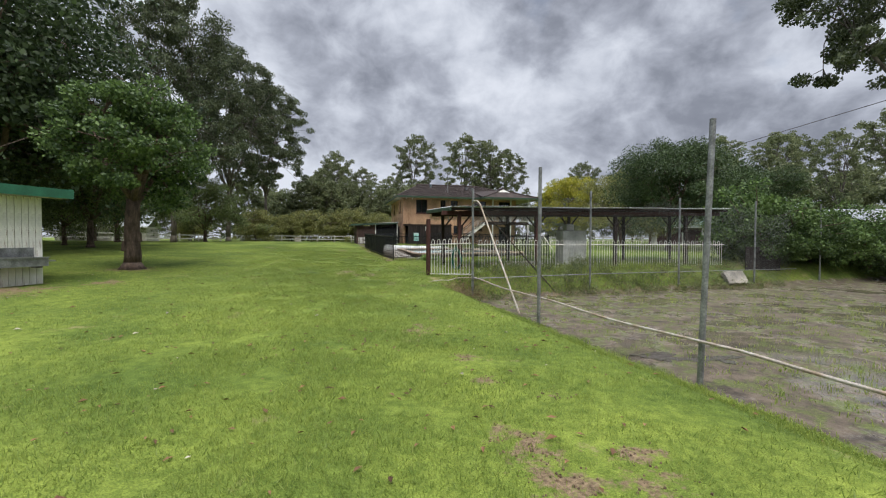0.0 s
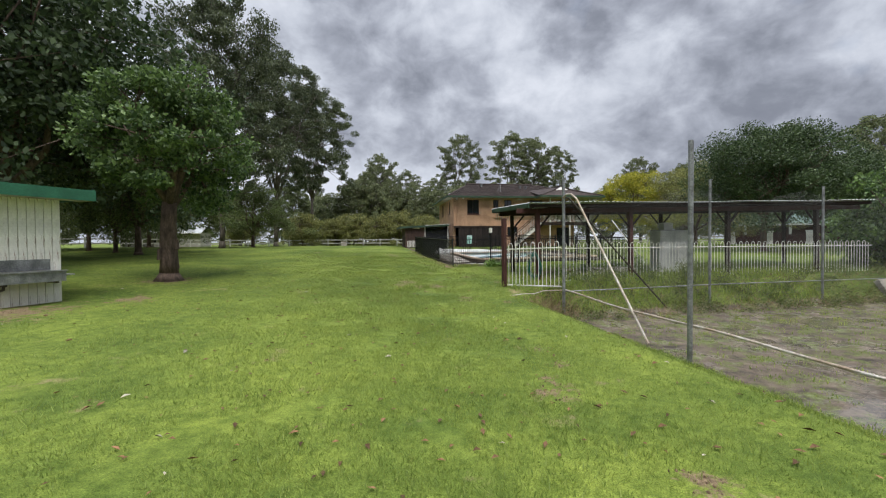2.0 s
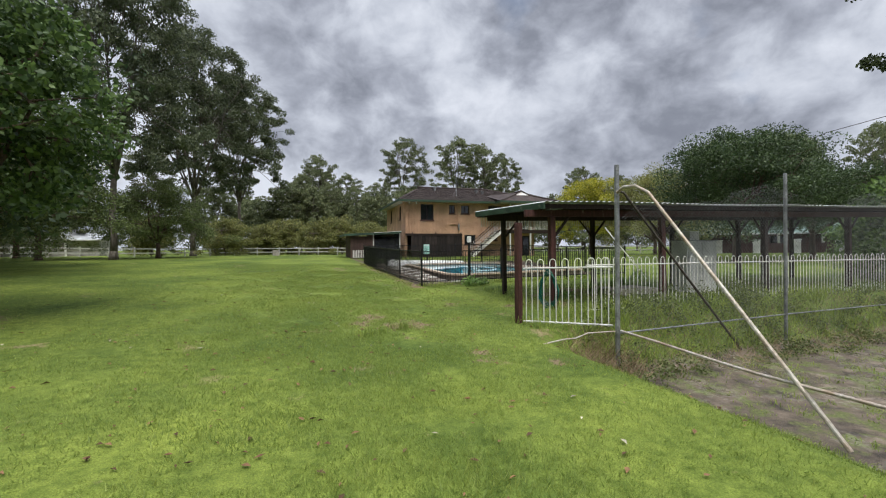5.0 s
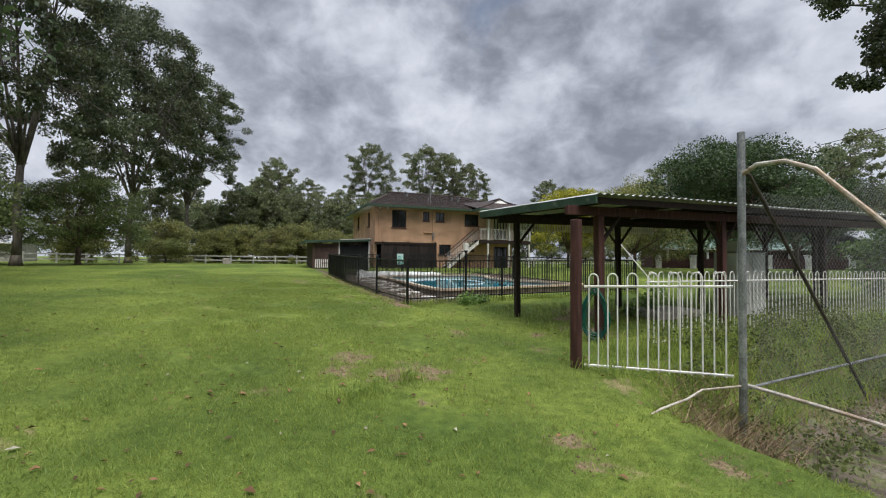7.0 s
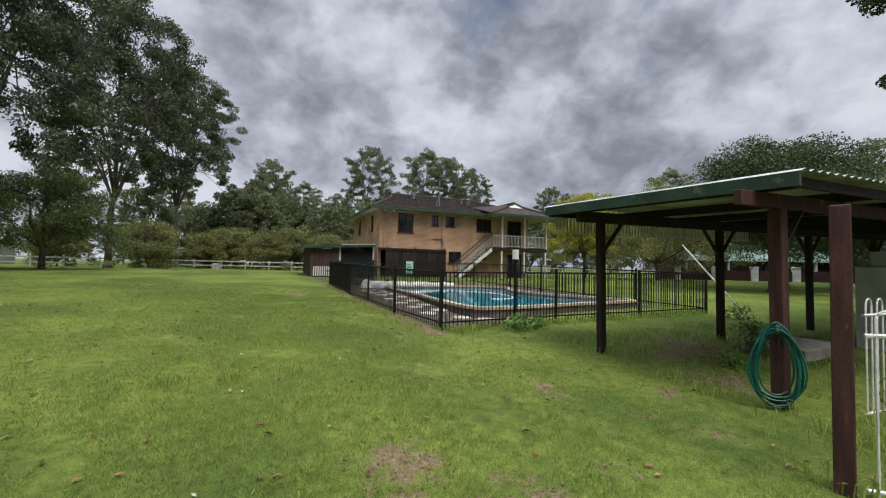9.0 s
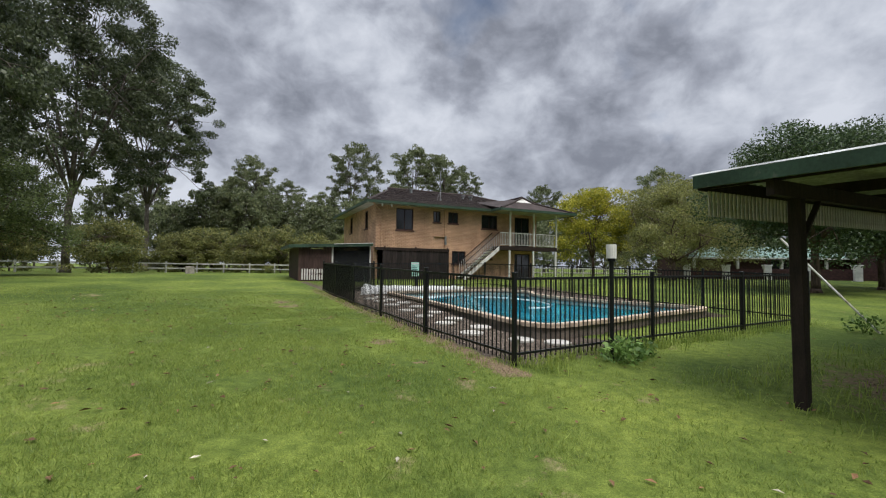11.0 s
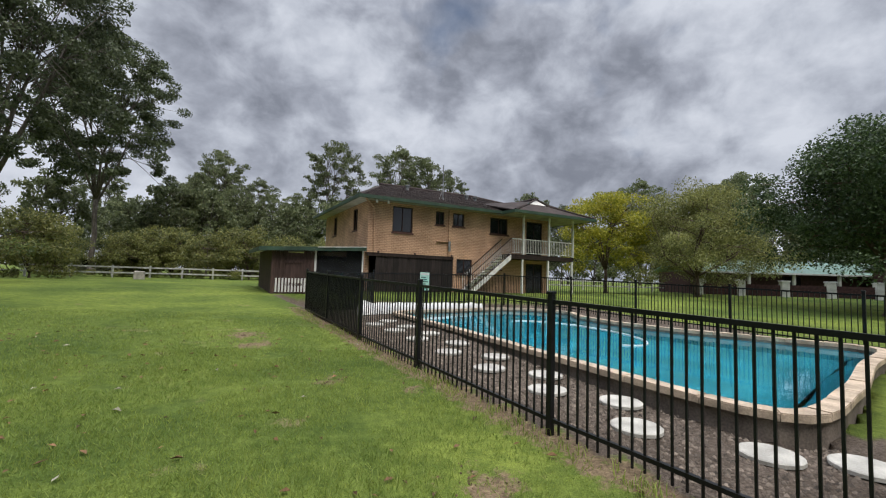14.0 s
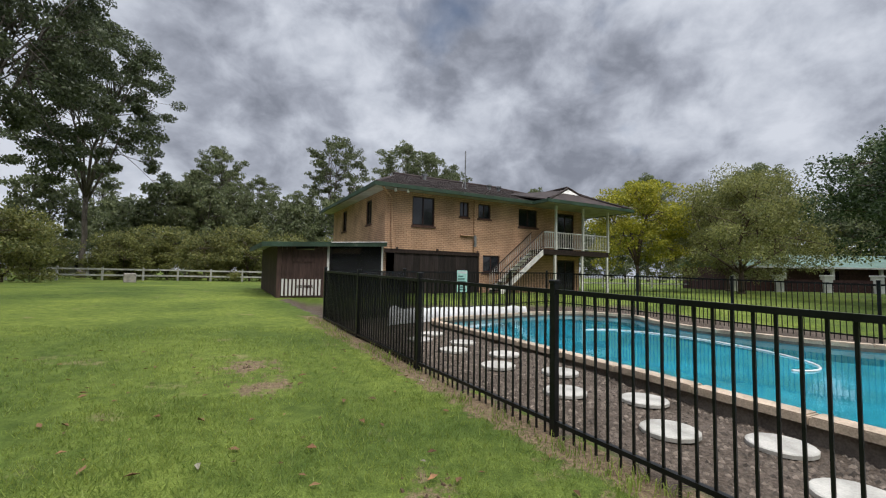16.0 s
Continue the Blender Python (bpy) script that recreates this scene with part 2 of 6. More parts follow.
for nm, c, c2, tr in (("leaf_broad", (0.125, 0.195, 0.052), (0.036, 0.068, 0.022), 0.32), ("leaf_dark", (0.085, 0.128, 0.048), (0.030, 0.052, 0.022), 0.28),
                      ("leaf_gum", (0.135, 0.162, 0.078), (0.055, 0.074, 0.036), 0.30), ("leaf_yellow", (0.48, 0.44, 0.05), (0.20, 0.22, 0.03), 0.45),
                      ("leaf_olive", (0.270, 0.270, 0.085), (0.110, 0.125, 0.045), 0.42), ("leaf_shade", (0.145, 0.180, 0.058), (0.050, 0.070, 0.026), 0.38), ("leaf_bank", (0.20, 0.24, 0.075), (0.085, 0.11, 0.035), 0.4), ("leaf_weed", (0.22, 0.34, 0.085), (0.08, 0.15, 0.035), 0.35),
                      ("leaf_far", (0.205, 0.232, 0.110), (0.088, 0.108, 0.052), 0.45), ("grass_blade", (0.37, 0.44, 0.10), (0.19, 0.27, 0.058), 0.55)):
    MAT[nm] = leaf_mat(nm, c, c2, tr)


def glass_mat():
    mt = bpy.data.materials.new("window_glass")
    mt.use_nodes = True
    b = mt.node_tree.nodes["Principled BSDF"]
    b.inputs["Base Color"].default_value = (0.012, 0.014, 0.017, 1)
    b.inputs["Roughness"].default_value, b.inputs["Specular IOR Level"].default_value = 0.06, 0.6
    return mt


def water_mat():
    mt = bpy.data.materials.new("pool_water")
    mt.use_nodes = True
    nt = mt.node_tree
    N, L = nt.nodes.new, nt.links.new
    b = nt.nodes["Principled BSDF"]
    b.inputs["Base Color"].default_value = (0.55, 0.93, 1.0, 1)
    b.inputs["Roughness"].default_value, b.inputs["IOR"].default_value = 0.04, 1.30
    b.inputs["Transmission Weight"].default_value = 1.0
    n, bp, tc = N("ShaderNodeTexNoise"), N("ShaderNodeBump"), N("ShaderNodeTexCoord")
    n.inputs["Scale"].default_value, n.inputs["Detail"].default_value = 2.2, 3
    L(tc.outputs["Object"], n.inputs["Vector"])
    bp.inputs["Strength"].default_value, bp.inputs["Distance"].default_value = 0.12, 0.02
    L(n.outputs["Fac"], bp.inputs["Height"]); L(bp.outputs[0], b.inputs["Normal"])
    return mt


def brick_mat():
    mt = mat("cream_brick", (0.64, 0.405, 0.265), 0.85, 0, 0.12, 1.2, 30, 0)
    nt = mt.node_tree
    N, L = nt.nodes.new, nt.links.new
    b = nt.nodes["Principled BSDF"]
    tc, sep, cm, br = N("ShaderNodeTexCoord"), N("ShaderNodeSeparateXYZ"), N("ShaderNodeCombineXYZ"), N("ShaderNodeTexBrick")
    L(tc.outputs["Object"], sep.inputs[0])
    ad = N("ShaderNodeMath")
    ad.operation = "ADD"
    L(sep.outputs[0], ad.inputs[0]); L(sep.outputs[1], ad.inputs[1]); L(ad.outputs[0], cm.inputs[0]); L(sep.outputs[2], cm.inputs[1])
    L(cm.outputs[0], br.inputs["Vector"])
    br.inputs["Scale"].default_value = 1.0
    br.inputs["Brick Width"].default_value, br.inputs["Row Height"].default_value, br.inputs["Mortar Size"].default_value = 0.24, 0.086, 0.013
    br.inputs["Color1"].default_value, br.inputs["Color2"].default_value, br.inputs["Mortar"].default_value = (1, 1, 1, 1), (0.90, 0.87, 0.84, 1), (0.58, 0.54, 0.51, 1)
    mx = N("ShaderNodeMix")
    mx.data_type, mx.blend_type = "RGBA", "MULTIPLY"
    mx.inputs[0].default_value = 1.0
    src = b.inputs["Base Color"].links[0].from_socket
    L(src, mx.inputs[6]); L(br.outputs["Color"], mx.inputs[7]); L(mx.outputs[2], b.inputs["Base Color"])
    bp = N("ShaderNodeBump")
    bp.inputs["Strength"].default_value, bp.inputs["Distance"].default_value = 0.6, 0.01
    bp.invert = True
    L(br.outputs["Fac"], bp.inputs["Height"]); L(bp.outputs[0], b.inputs["Normal"])
    return mt


def ground_mat():
    """Mown lawn with worn, dry and bare patches; muddy wet court; all by place."""
    mt = bpy.data.materials.new("lawn")
    mt.use_nodes = True
    nt = mt.node_tree
    N, L = nt.nodes.new, nt.links.new
    b = nt.nodes["Principled BSDF"]
    tc = N("ShaderNodeTexCoord")
    at = N("ShaderNodeAttribute")
    at.attribute_name = "surface"
    sp = N("ShaderNodeSeparateColor")
    L(at.outputs["Color"], sp.inputs[0])

    def noi(scale, detail=5, rough=0.55):
        n = N("ShaderNodeTexNoise")
        n.inputs["Scale"].default_value, n.inputs["Detail"].default_value, n.inputs["Roughness"].default_value = scale, detail, rough
        L(tc.outputs["Object"], n.inputs["Vector"])
        return n.outputs["Fac"]

    def ramp(f, a, ca, c, cc):
        r = N("ShaderNodeValToRGB")
        r.color_ramp.elements[0].position, r.color_ramp.elements[1].position = a, c
        r.color_ramp.elements[0].color, r.color_ramp.elements[1].color = (*ca, 1), (*cc, 1)
        L(f, r.inputs[0])
        return r.outputs[0]

    def mixc(f, a, c, mode="MIX"):
        x = N("ShaderNodeMix")
        x.data_type, x.blend_type = "RGBA", mode
        if isinstance(f, float):
            x.inputs[0].default_value = f
        else:
            L(f, x.inputs[0])
        L(a, x.inputs[6]); L(c, x.inputs[7])
        return x.outputs[2]

    def rng(f, a, c, lo=0.0, hi=1.0):
        r = N("ShaderNodeMapRange")
        for i, v in enumerate((a, c, lo, hi)):
            r.inputs[1 + i].default_value = v
        L(f, r.inputs[0])
        return r.outputs[0]

    def mth(op, a, c):
        n = N("ShaderNodeMath")
        n.operation = op
        for i, v in enumerate((a, c)):
            if isinstance(v, float):
                n.inputs[i].default_value = v
            else:
                L(v, n.inputs[i])
        return n.outputs[0]

    grass = ramp(noi(0.35, 6, 0.6), 0.38, (0.112, 0.165, 0.034), 0.68, (0.272, 0.332, 0.066))
    tuft = ramp(noi(7.0, 6, 0.7), 0.30, (0.45, 0.52, 0.42), 0.66, (1.15, 1.12, 1.1))
    grass = mixc(1.0, grass, tuft, "MULTIPLY")
    sy = N("ShaderNodeSeparateXYZ")
    L(tc.outputs["Object"], sy.inputs[0])
    # scales the grass colour down with y, from roughly y 5 to y 15
    grass_by_y = ramp(rng(mth("ADD", sy.outputs[1], mth("MULTIPLY", noi(0.25, 4), 6.0)), 8.0, 18.0), 0.0, (1.04, 1.03, 1.0), 1.0, (0.80, 0.80, 0.84))
    grass = mixc(1.0, grass, grass_by_y, "MULTIPLY")
    blade = ramp(noi(90.0, 3), 0.3, (0.55, 0.58, 0.5), 0.7, (1.25, 1.25, 1.2))
    grass = mixc(1.0, grass, blade, "MULTIPLY")
    dry = ramp(noi(40.0, 3), 0.3, (0.16, 0.115, 0.065), 0.7, (0.40, 0.31, 0.19))
    worn = rng(noi(1.1, 8, 0.72), 0.61, 0.69, 0.0, 0.7)
    grass = mixc(worn, grass, dry)
    bare = ramp(noi(25.0, 6, 0.7), 0.32, (0.075, 0.052, 0.032), 0.7, (0.32, 0.235, 0.145))
    gbare = mth("ADD", sp.outputs[1], mth("MULTIPLY", mth("SUBTRACT", noi(4.5, 7, 0.75), 0.5), 1.9))
    cond = rng(gbare, 0.42, 0.60)
    col = mixc(cond, grass, bare)
    mud = ramp(noi(3.0, 8, 0.72), 0.36, (0.046, 0.040, 0.034), 0.66, (0.20, 0.16, 0.12))
    weed = ramp(noi(2.6, 8, 0.78), 0.50, (0.0, 0.0, 0.0), 0.58, (1.0, 1.0, 1.0))
    weedc = ramp(noi(30.0, 3), 0.3, (0.06, 0.075, 0.028), 0.7, (0.17, 0.19, 0.07))
    mud = mixc(weed, mud, weedc)
    cm = mth("ADD", sp.outputs[0], mth("MULTIPLY", mth("SUBTRACT", noi(3.0, 6, 0.7), 0.5), 0.7))
    fm = rng(cm, 0.42, 0.58)
    col = mixc(fm, col, mud)
    grav = ramp(noi(38.0, 4, 0.7), 0.32, (0.045, 0.035, 0.028), 0.68, (0.19, 0.152, 0.122))
    grav = mixc(1.0, grav, ramp(noi(1.5, 4), 0.3, (0.6, 0.58, 0.55), 0.7, (1.1, 1.1, 1.1)), "MULTIPLY")
    col = mixc(rng(sp.outputs[2], 0.3, 0.7), col, grav)
    L(col, b.inputs["Base Color"])
    wet = rng(noi(0.55, 7, 0.66), 0.485, 0.545)
    wet = mth("MULTIPLY", wet, fm)
    L(rng(wet, 0.0, 1.0, 0.92, 0.12), b.inputs["Roughness"])
    L(rng(wet, 0.0, 1.0, 0.15, 0.6), b.inputs["Specular IOR Level"])
    bp = N("ShaderNodeBump")
    bp.inputs["Distance"].default_value = 0.03
    L(rng(wet, 0.0, 1.0, 0.8, 0.03), bp.inputs["Strength"])
    L(mth("ADD", noi(70.0, 3), mth("MULTIPLY", noi(9.0, 4), 1.5)), bp.inputs["Height"])
    L(bp.outputs[0], b.inputs["Normal"])
    return mt


def cloth_mat():
    """Knitted shade cloth, open enough to see through faintly."""
    mt = MAT["shade_cloth"]
    nt = mt.node_tree
    N, L = nt.nodes.new, nt.links.new
    tr, ms = N("ShaderNodeBsdfTransparent"), N("ShaderNodeMixShader")
    ms.inputs[0].default_value = 0.22
    L(nt.nodes["Principled BSDF"].outputs[0], ms.inputs[1]); L(tr.outputs[0], ms.inputs[2])
    L(ms.outputs[0], nt.nodes["Material Output"].inputs[0])


cloth_mat()
GLASS, WATER, BRICK, LAWN = glass_mat(), water_mat(), brick_mat(), ground_mat()

# ---------------------------------------------------------------- building helpers


class Geo:
    """Collects verts and faces of one mesh."""

    def __init__(self):
        self.v, self.f = [], []

    def add(self, vs, fs):
        k = len(self.v)
        self.v.extend(vs)
        self.f.extend([tuple(i + k for i in f) for f in fs])
        return self

    def box(self, x0, y0, z0, x1, y1, z1):
        vs = [(x, y, z) for z in (z0, z1) for y in (y0, y1) for x in (x0, x1)]
        return self.add(vs, [(0, 2, 3, 1), (4, 5, 7, 6), (0, 1, 5, 4), (2, 6, 7, 3), (0, 4, 6, 2), (1, 3, 7, 5)])

    def bevel_box(self, x0, y0, z0, x1, y1, z1, b=0.006):
        """A box with its upright edges and its top edge eased."""
        ring = lambda c, z: [(x0 + c, y0, z), (x1 - c, y0, z), (x1, y0 + c, z), (x1, y1 - c, z), (x1 - c, y1, z), (x0 + c, y1, z), (x0, y1 - c, z), (x0, y0 + c, z)]
        top = [(min(max(x, x0 + b), x1 - b), min(max(y, y0 + b), y1 - b), z1) for x, y, _ in ring(b, 0)]
        vs = ring(b, z0) + ring(b, z1 - b) + top
        fs = [tuple(reversed(range(8))), tuple(range(16, 24))]
        for k in (0, 8):
            fs += [(k + i, k + (i + 1) % 8, k + 8 + (i + 1) % 8, k + 8 + i) for i in range(8)]
        return self.add(vs, fs)

    def tube(self, pts, r, n=8, r1=None, caps=True):
        pts = [Vector(p) for p in pts]
        r1 = r if r1 is None else r1
        vs, m = [], len(pts)
        ref = Vector((0.31, 0.22, 0.92))
        for i, p in enumerate(pts):
            d = (pts[min(i + 1, m - 1)] - pts[max(i - 1, 0)]).normalized()
            rf = ref if abs(d.dot(ref)) < 0.95 else Vector((1, 0, 0))
            a = d.cross(rf).normalized()
            c = d.cross(a)
            q = r + (r1 - r) * i / max(m - 1, 1)
            vs += [tuple(p + (a * math.cos(2 * math.pi * j / n) + c * math.sin(2 * math.pi * j / n)) * q) for j in range(n)]
        fs = [(i * n + j, i * n + (j + 1) % n, (i + 1) * n + (j + 1) % n, (i + 1) * n + j) for i in range(m - 1) for j in range(n)]
        if caps:
            fs += [tuple(reversed(range(n))), tuple(range((m - 1) * n, m * n))]
        return self.add(vs, fs)

    def prism(self, poly, z0, z1):
        n = len(poly)
        vs = [(x, y, z0) for x, y in poly] + [(x, y, z1) for x, y in poly]
        return self.add(vs, [tuple(reversed(range(n))), tuple(range(n, 2 * n))] + [(i, (i + 1) % n, n + (i + 1) % n, n + i) for i in range(n)])

    def slab(self, quad, th):
        """A sheet of four corners, th thick downwards."""
        vs = [tuple(q) for q in quad] + [(q[0], q[1], q[2] - th) for q in quad]
        n = len(quad)
        return self.add(vs, [tuple(range(n)), tuple(reversed(range(n, 2 * n)))] + [(i, n + i, n + (i + 1) % n, (i + 1) % n) for i in range(n)])

    def mesh(self, name, material, smooth=False):
        me = bpy.data.meshes.new(name)
        me.from_pydata(self.v, [], self.f)
        me.materials.append(material if not isinstance(material, str) else MAT[material])
        if smooth:
            me.polygons.foreach_set("use_smooth", [True] * len(me.polygons))
        me.update()
        return me


def part(name, geo, material, parent=None, label="", smooth=False):
    ob = new(name, geo if isinstance(geo, bpy.types.Mesh) else geo.mesh(name, material, smooth))
    ob.parent = parent
    return tagged(ob, label)


def thing(name, label, category, m=None, group="", kind=""):
    ob = new(name)
    ob.matrix_basis = m or Matrix()
    return tagged(ob, label, category, group, kind)


def lerp(a, b, t):
    return a + (b - a) * t


def interp(x, xs, ys):
    return float(np.interp(x, xs, ys))


# ---------------------------------------------------------------- ground
L1A, L1B = (1.01, 13.9), (5.1, 0.8)        # court fence beside the lawn
L2B = (16.3, 19.1)                          # court fence towards the shelter
PY = ([-30, 0, 6, 10, 14.5, 18.7, 21, 25.7, 32.5, 37, 42, 60, 120], [0.0, 0.0, -0.02, 0.05, 0.17, 0.32, 0.40, 0.49, 0.68, 0.86, 1.0, 0.85, 0.8])
FENCE_A, FENCE_B = (-2.58, 21.06), (-6.26, 32.5)


def side(px, py, a, b):
    """Signed distance of a point to the right of the line from a to b."""
    dx, dy = b[0] - a[0], b[1] - a[1]
    return ((px - a[0]) * dy - (py - a[1]) * dx) / math.hypot(dx, dy)


POOL = ((-1.45, 22.95), (0.3, 23.4), (2.5, 24.55), (4.9, 25.8), (4.3, 27.2), (3.1, 28.8), (2.45, 30.4), (2.35, 32.0), (2.75, 33.8), (1.1, 35.1), (-1.5, 34.25), (-3.65, 33.1), (-3.4, 31.2), (-2.75, 28.4), (-2.15, 25.4))


def smooth_loop(pts, n=6):
    out = []
    m = len(pts)
    for i in range(m):
        p0, p1, p2, p3 = (Vector(pts[(i + k) % m]) for k in (-1, 0, 1, 2))
        for j in range(n):
            t = j / n
            out.append(tuple(0.5 * ((2 * p1) + (p2 - p0) * t + (2 * p0 - 5 * p1 + 4 * p2 - p3) * t * t + (3 * p1 - p0 - 3 * p2 + p3) * t ** 3)))
    return out


def inset(loop, d):
    """The closed loop drawn in by d (out, if negative)."""
    n, out = len(loop), []
    for i in range(n):
        a, b = Vector(loop[i - 1]), Vector(loop[(i + 1) % n])
        t = (b - a).normalized()
        out.append((loop[i][0] - t.y * d, loop[i][1] + t.x * d))
    return out


POOL_LOOP = smooth_loop(POOL)
COPING_Z, WATER_Z = 0.72, 0.60


def inside(px, py, loop):
    c, j = False, len(loop) - 1
    for i in range(len(loop)):
        (xi, yi), (xj, yj) = loop[i], loop[j]
        if (yi > py) != (yj > py) and px < (xj - xi) * (py - yi) / (yj - yi) + xi:
            c = not c
        j = i
    return c


def ground_z(px, py):
    z = interp(py, *PY) + 0.028 * min(max(-px - 2.0, 0.0), 18.0) * interp(py, (30, 52), (1.0, 0.1))
    z = min(z, 1.1 + 0.5 * (z - 1.1)) if z > 1.1 else z
    # sunken court with its bank
    d = min((1.6 - side(px, py, L1A, L1B)) / 1.5, (side(px, py, L1A, L2B) + 0.95) / 1.25)
    d = min(max(d, 0.0), 1.0)
    d = d * d * (3 - 2 * d)
    z = lerp(z, -0.5, d)
    # pool yard
    if 20.0 < py < 37 and px < 6.5:
        f = min(max((side(px, py, FENCE_A, FENCE_B) - 0.05) / 0.6, 0.0), 1.0)
        z = lerp(z, min(z, 0.60), f)
    z -= 0.04 * math.exp(-((px - 0.3) / 2.0) ** 2 - ((py - 18.8) / 2.0) ** 2)
    z += 0.025 * (noise.noise((px * 0.5, py * 0.5, 0)) + 0.5 * noise.noise((px * 1.9, py * 1.9, 3))) * (1 if abs(px) < 60 else 0)
    return z


def axis(parts):
    out = []
    for a, b, s in parts:
        n = max(1, round((b - a) / s))
        out += [a + (b - a) * i / n for i in range(n)]
    return out + [parts[-1][1]]


# worn patches of the lawn: x, y, radius
BARE = ((0.69, 2.99, 0.32), (0.91, 2.4, 0.35), (0.79, 2.66, 0.3), (1.51, 2.79, 0.22), (1.46, 2.37, 0.3), (1.22, 3.94, 0.16),
        (0.58, 4.31, 0.2), (0.38, 5.18, 0.25), (-0.3, 6.72, 0.3), (-3.61, 15.62, 0.45), (-0.33, 8.49, 0.2), (-0.19, 7.71, 0.2),
        (-0.39, 7.1, 0.2), (-9.29, 11.27, 0.6), (-3.73, 14.97, 0.35), (-3.08, 14.8, 0.42), (-2.58, 14.85, 0.36), (-1.58, 12.92, 0.25),
        (-1.59, 12.49, 0.2), (-0.5, 12.42, 0.25), (-1.79, 17.38, 0.28), (-2.62, 13.87, 0.2), (-2.37, 17.01, 0.16), (-1.79, 17.04, 0.18),
        (-1.12, 16.4, 0.18), (-0.69, 15.94, 0.25), (-1.97, 15.45, 0.2), (1.11, 18.95, 0.5), (-0.29, 17.19, 0.3), (-2.81, 15.19, 0.35),
        (-2.78, 20.82, 0.22), (-4.36, 22.61, 0.35), (-3.8, 21.27, 0.15), (-6.93, 28.13, 0.5), (-6.65, 27.34, 0.42), (-5.45, 25.06, 0.22),
        (-4.5, 24.73, 0.16), (-5.38, 25.29, 0.18),
        (-10.3, 9.3, 1.5), (-10.9, 14.3, 1.0), (1.9, 19.6, 1.3), (0.9, 17.5, 0.7))


def make_ground():
    xs = axis(((-900, -300, 150), (-300, -80, 40), (-80, -24, 4), (-24, -12, 0.8), (-12, 8, 0.22), (8, 24, 0.8), (24, 80, 5), (80, 300, 40), (300, 900, 150)))
    ys = axis(((-900, -200, 140), (-200, -40, 40), (-40, -4, 4), (-4, 36, 0.22), (36, 50, 0.8), (50, 100, 5), (100, 300, 40), (300, 900, 150)))
    nx, ny = len(xs), len(ys)
    hole = inset(POOL_LOOP, 0.15)
    vs, cols = [], []
    for y in ys:
        for x in xs:
            z = ground_z(x, y)
            if 22 < y < 36.5 and -5 < x < 6 and inside(x, y, hole):
                z = -1.9
            vs.append((x, y, z))
            k = min(-side(x, y, L1A, L1B), side(x, y, L1A, L2B))
            mud = min(max((k + 0.27) / 0.5, 0), 1)
            bare = 0.0
            fs = side(x, y, FENCE_A, FENCE_B)
            if 20.6 < y < 33:
                bare = max(bare, 1.0 - abs(fs + 0.22) / 0.42)
            k2 = side(x, y, L1A, L2B)
            if x > 0.9 and -0.95 < k2 < 0.3:
                bare = max(bare, 0.3)
            yard = 1.0 if (fs > -0.02 and side(x, y, FENCE_A, (6.0, 23.95)) < 0.0 and y < 37.2 and x < 5.5) else 0.0
            if yard and side(x, y, (-1.4, 21.4), (-2.2, 24)) > 1.5 + 0.5 * noise.noise((x, y, 2)) and y < 25.5:
                yard = 0.0
            for cx, cy, r in BARE:
                q = 1 - math.hypot(x - cx, y - cy) / (r * 1.7)
                if q > 0:
                    bare = max(bare, 0.72 * q)
            cols += [mud, min(max(bare, 0), 1), yard, 1.0]
    fs = [(j * nx + i, j * nx + i + 1, (j + 1) * nx + i + 1, (j + 1) * nx + i) for j in range(ny - 1) for i in range(nx - 1)]
    me = bpy.data.meshes.new("ground")
    me.from_pydata(vs, [], fs)
    at = me.attributes.new("surface", "FLOAT_COLOR", "POINT")
    at.data.foreach_set("color", cols)
    me.polygons.foreach_set("use_smooth", [True] * len(me.polygons))
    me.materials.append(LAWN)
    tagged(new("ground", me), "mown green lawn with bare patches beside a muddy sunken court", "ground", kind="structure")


make_ground()

# ---------------------------------------------------------------- the two-storey house
HOUSE = pose(-4.11, 40.75, 0, 0, 0, 15) @ Matrix.Diagonal((1.055, 1, 1, 1))
GZ = 0.75   # foot of the walls, below the paving


def wall_with_holes(u0, u1, z0, z1, holes, th, flip=None):
    """An upright wall along x from u0 to u1, th deep, with openings cut right through (u0, z0, u1, z1)."""
    g = Geo()
    us = sorted({u0, u1, *(h[0] for h in holes), *(h[2] for h in holes)})
    zs = sorted({z0, z1, *(h[1] for h in holes), *(h[3] for h in holes)})
    us, zs = [u for u in us if u0 <= u <= u1], [z for z in zs if z0 <= z <= z1]
    solid = lambda i, j: 0 <= i < len(us) - 1 and 0 <= j < len(zs) - 1 and not any(h[0] - 1e-6 <= us[i] and us[i + 1] <= h[2] + 1e-6 and h[1] - 1e-6 <= zs[j] and zs[j + 1] <= h[3] + 1e-6 for h in holes)
    P = (lambda u, d, z: (u, d, z)) if flip is None else (lambda u, d, z: (d, u, z))
    for i in range(len(us) - 1):
        for j in range(len(zs) - 1):
            if not solid(i, j):
                continue
            a, b, c, d = us[i], us[i + 1], zs[j], zs[j + 1]
            g.add([P(a, 0, c), P(b, 0, c), P(b, 0, d), P(a, 0, d)], [(0, 1, 2, 3)])
            g.add([P(a, th, c), P(b, th, c), P(b, th, d), P(a, th, d)], [(3, 2, 1, 0)])
            for di, dj, q in ((-1, 0, (a, c, a, d)), (1, 0, (b, c, b, d)), (0, -1, (a, c, b, c)), (0, 1, (a, d, b, d))):
                if not solid(i + di, j + dj):
                    g.add([P(q[0], 0, q[1]), P(q[2], 0, q[3]), P(q[2], th, q[3]), P(q[0], th, q[1])], [(0, 1, 2, 3)])
    return g


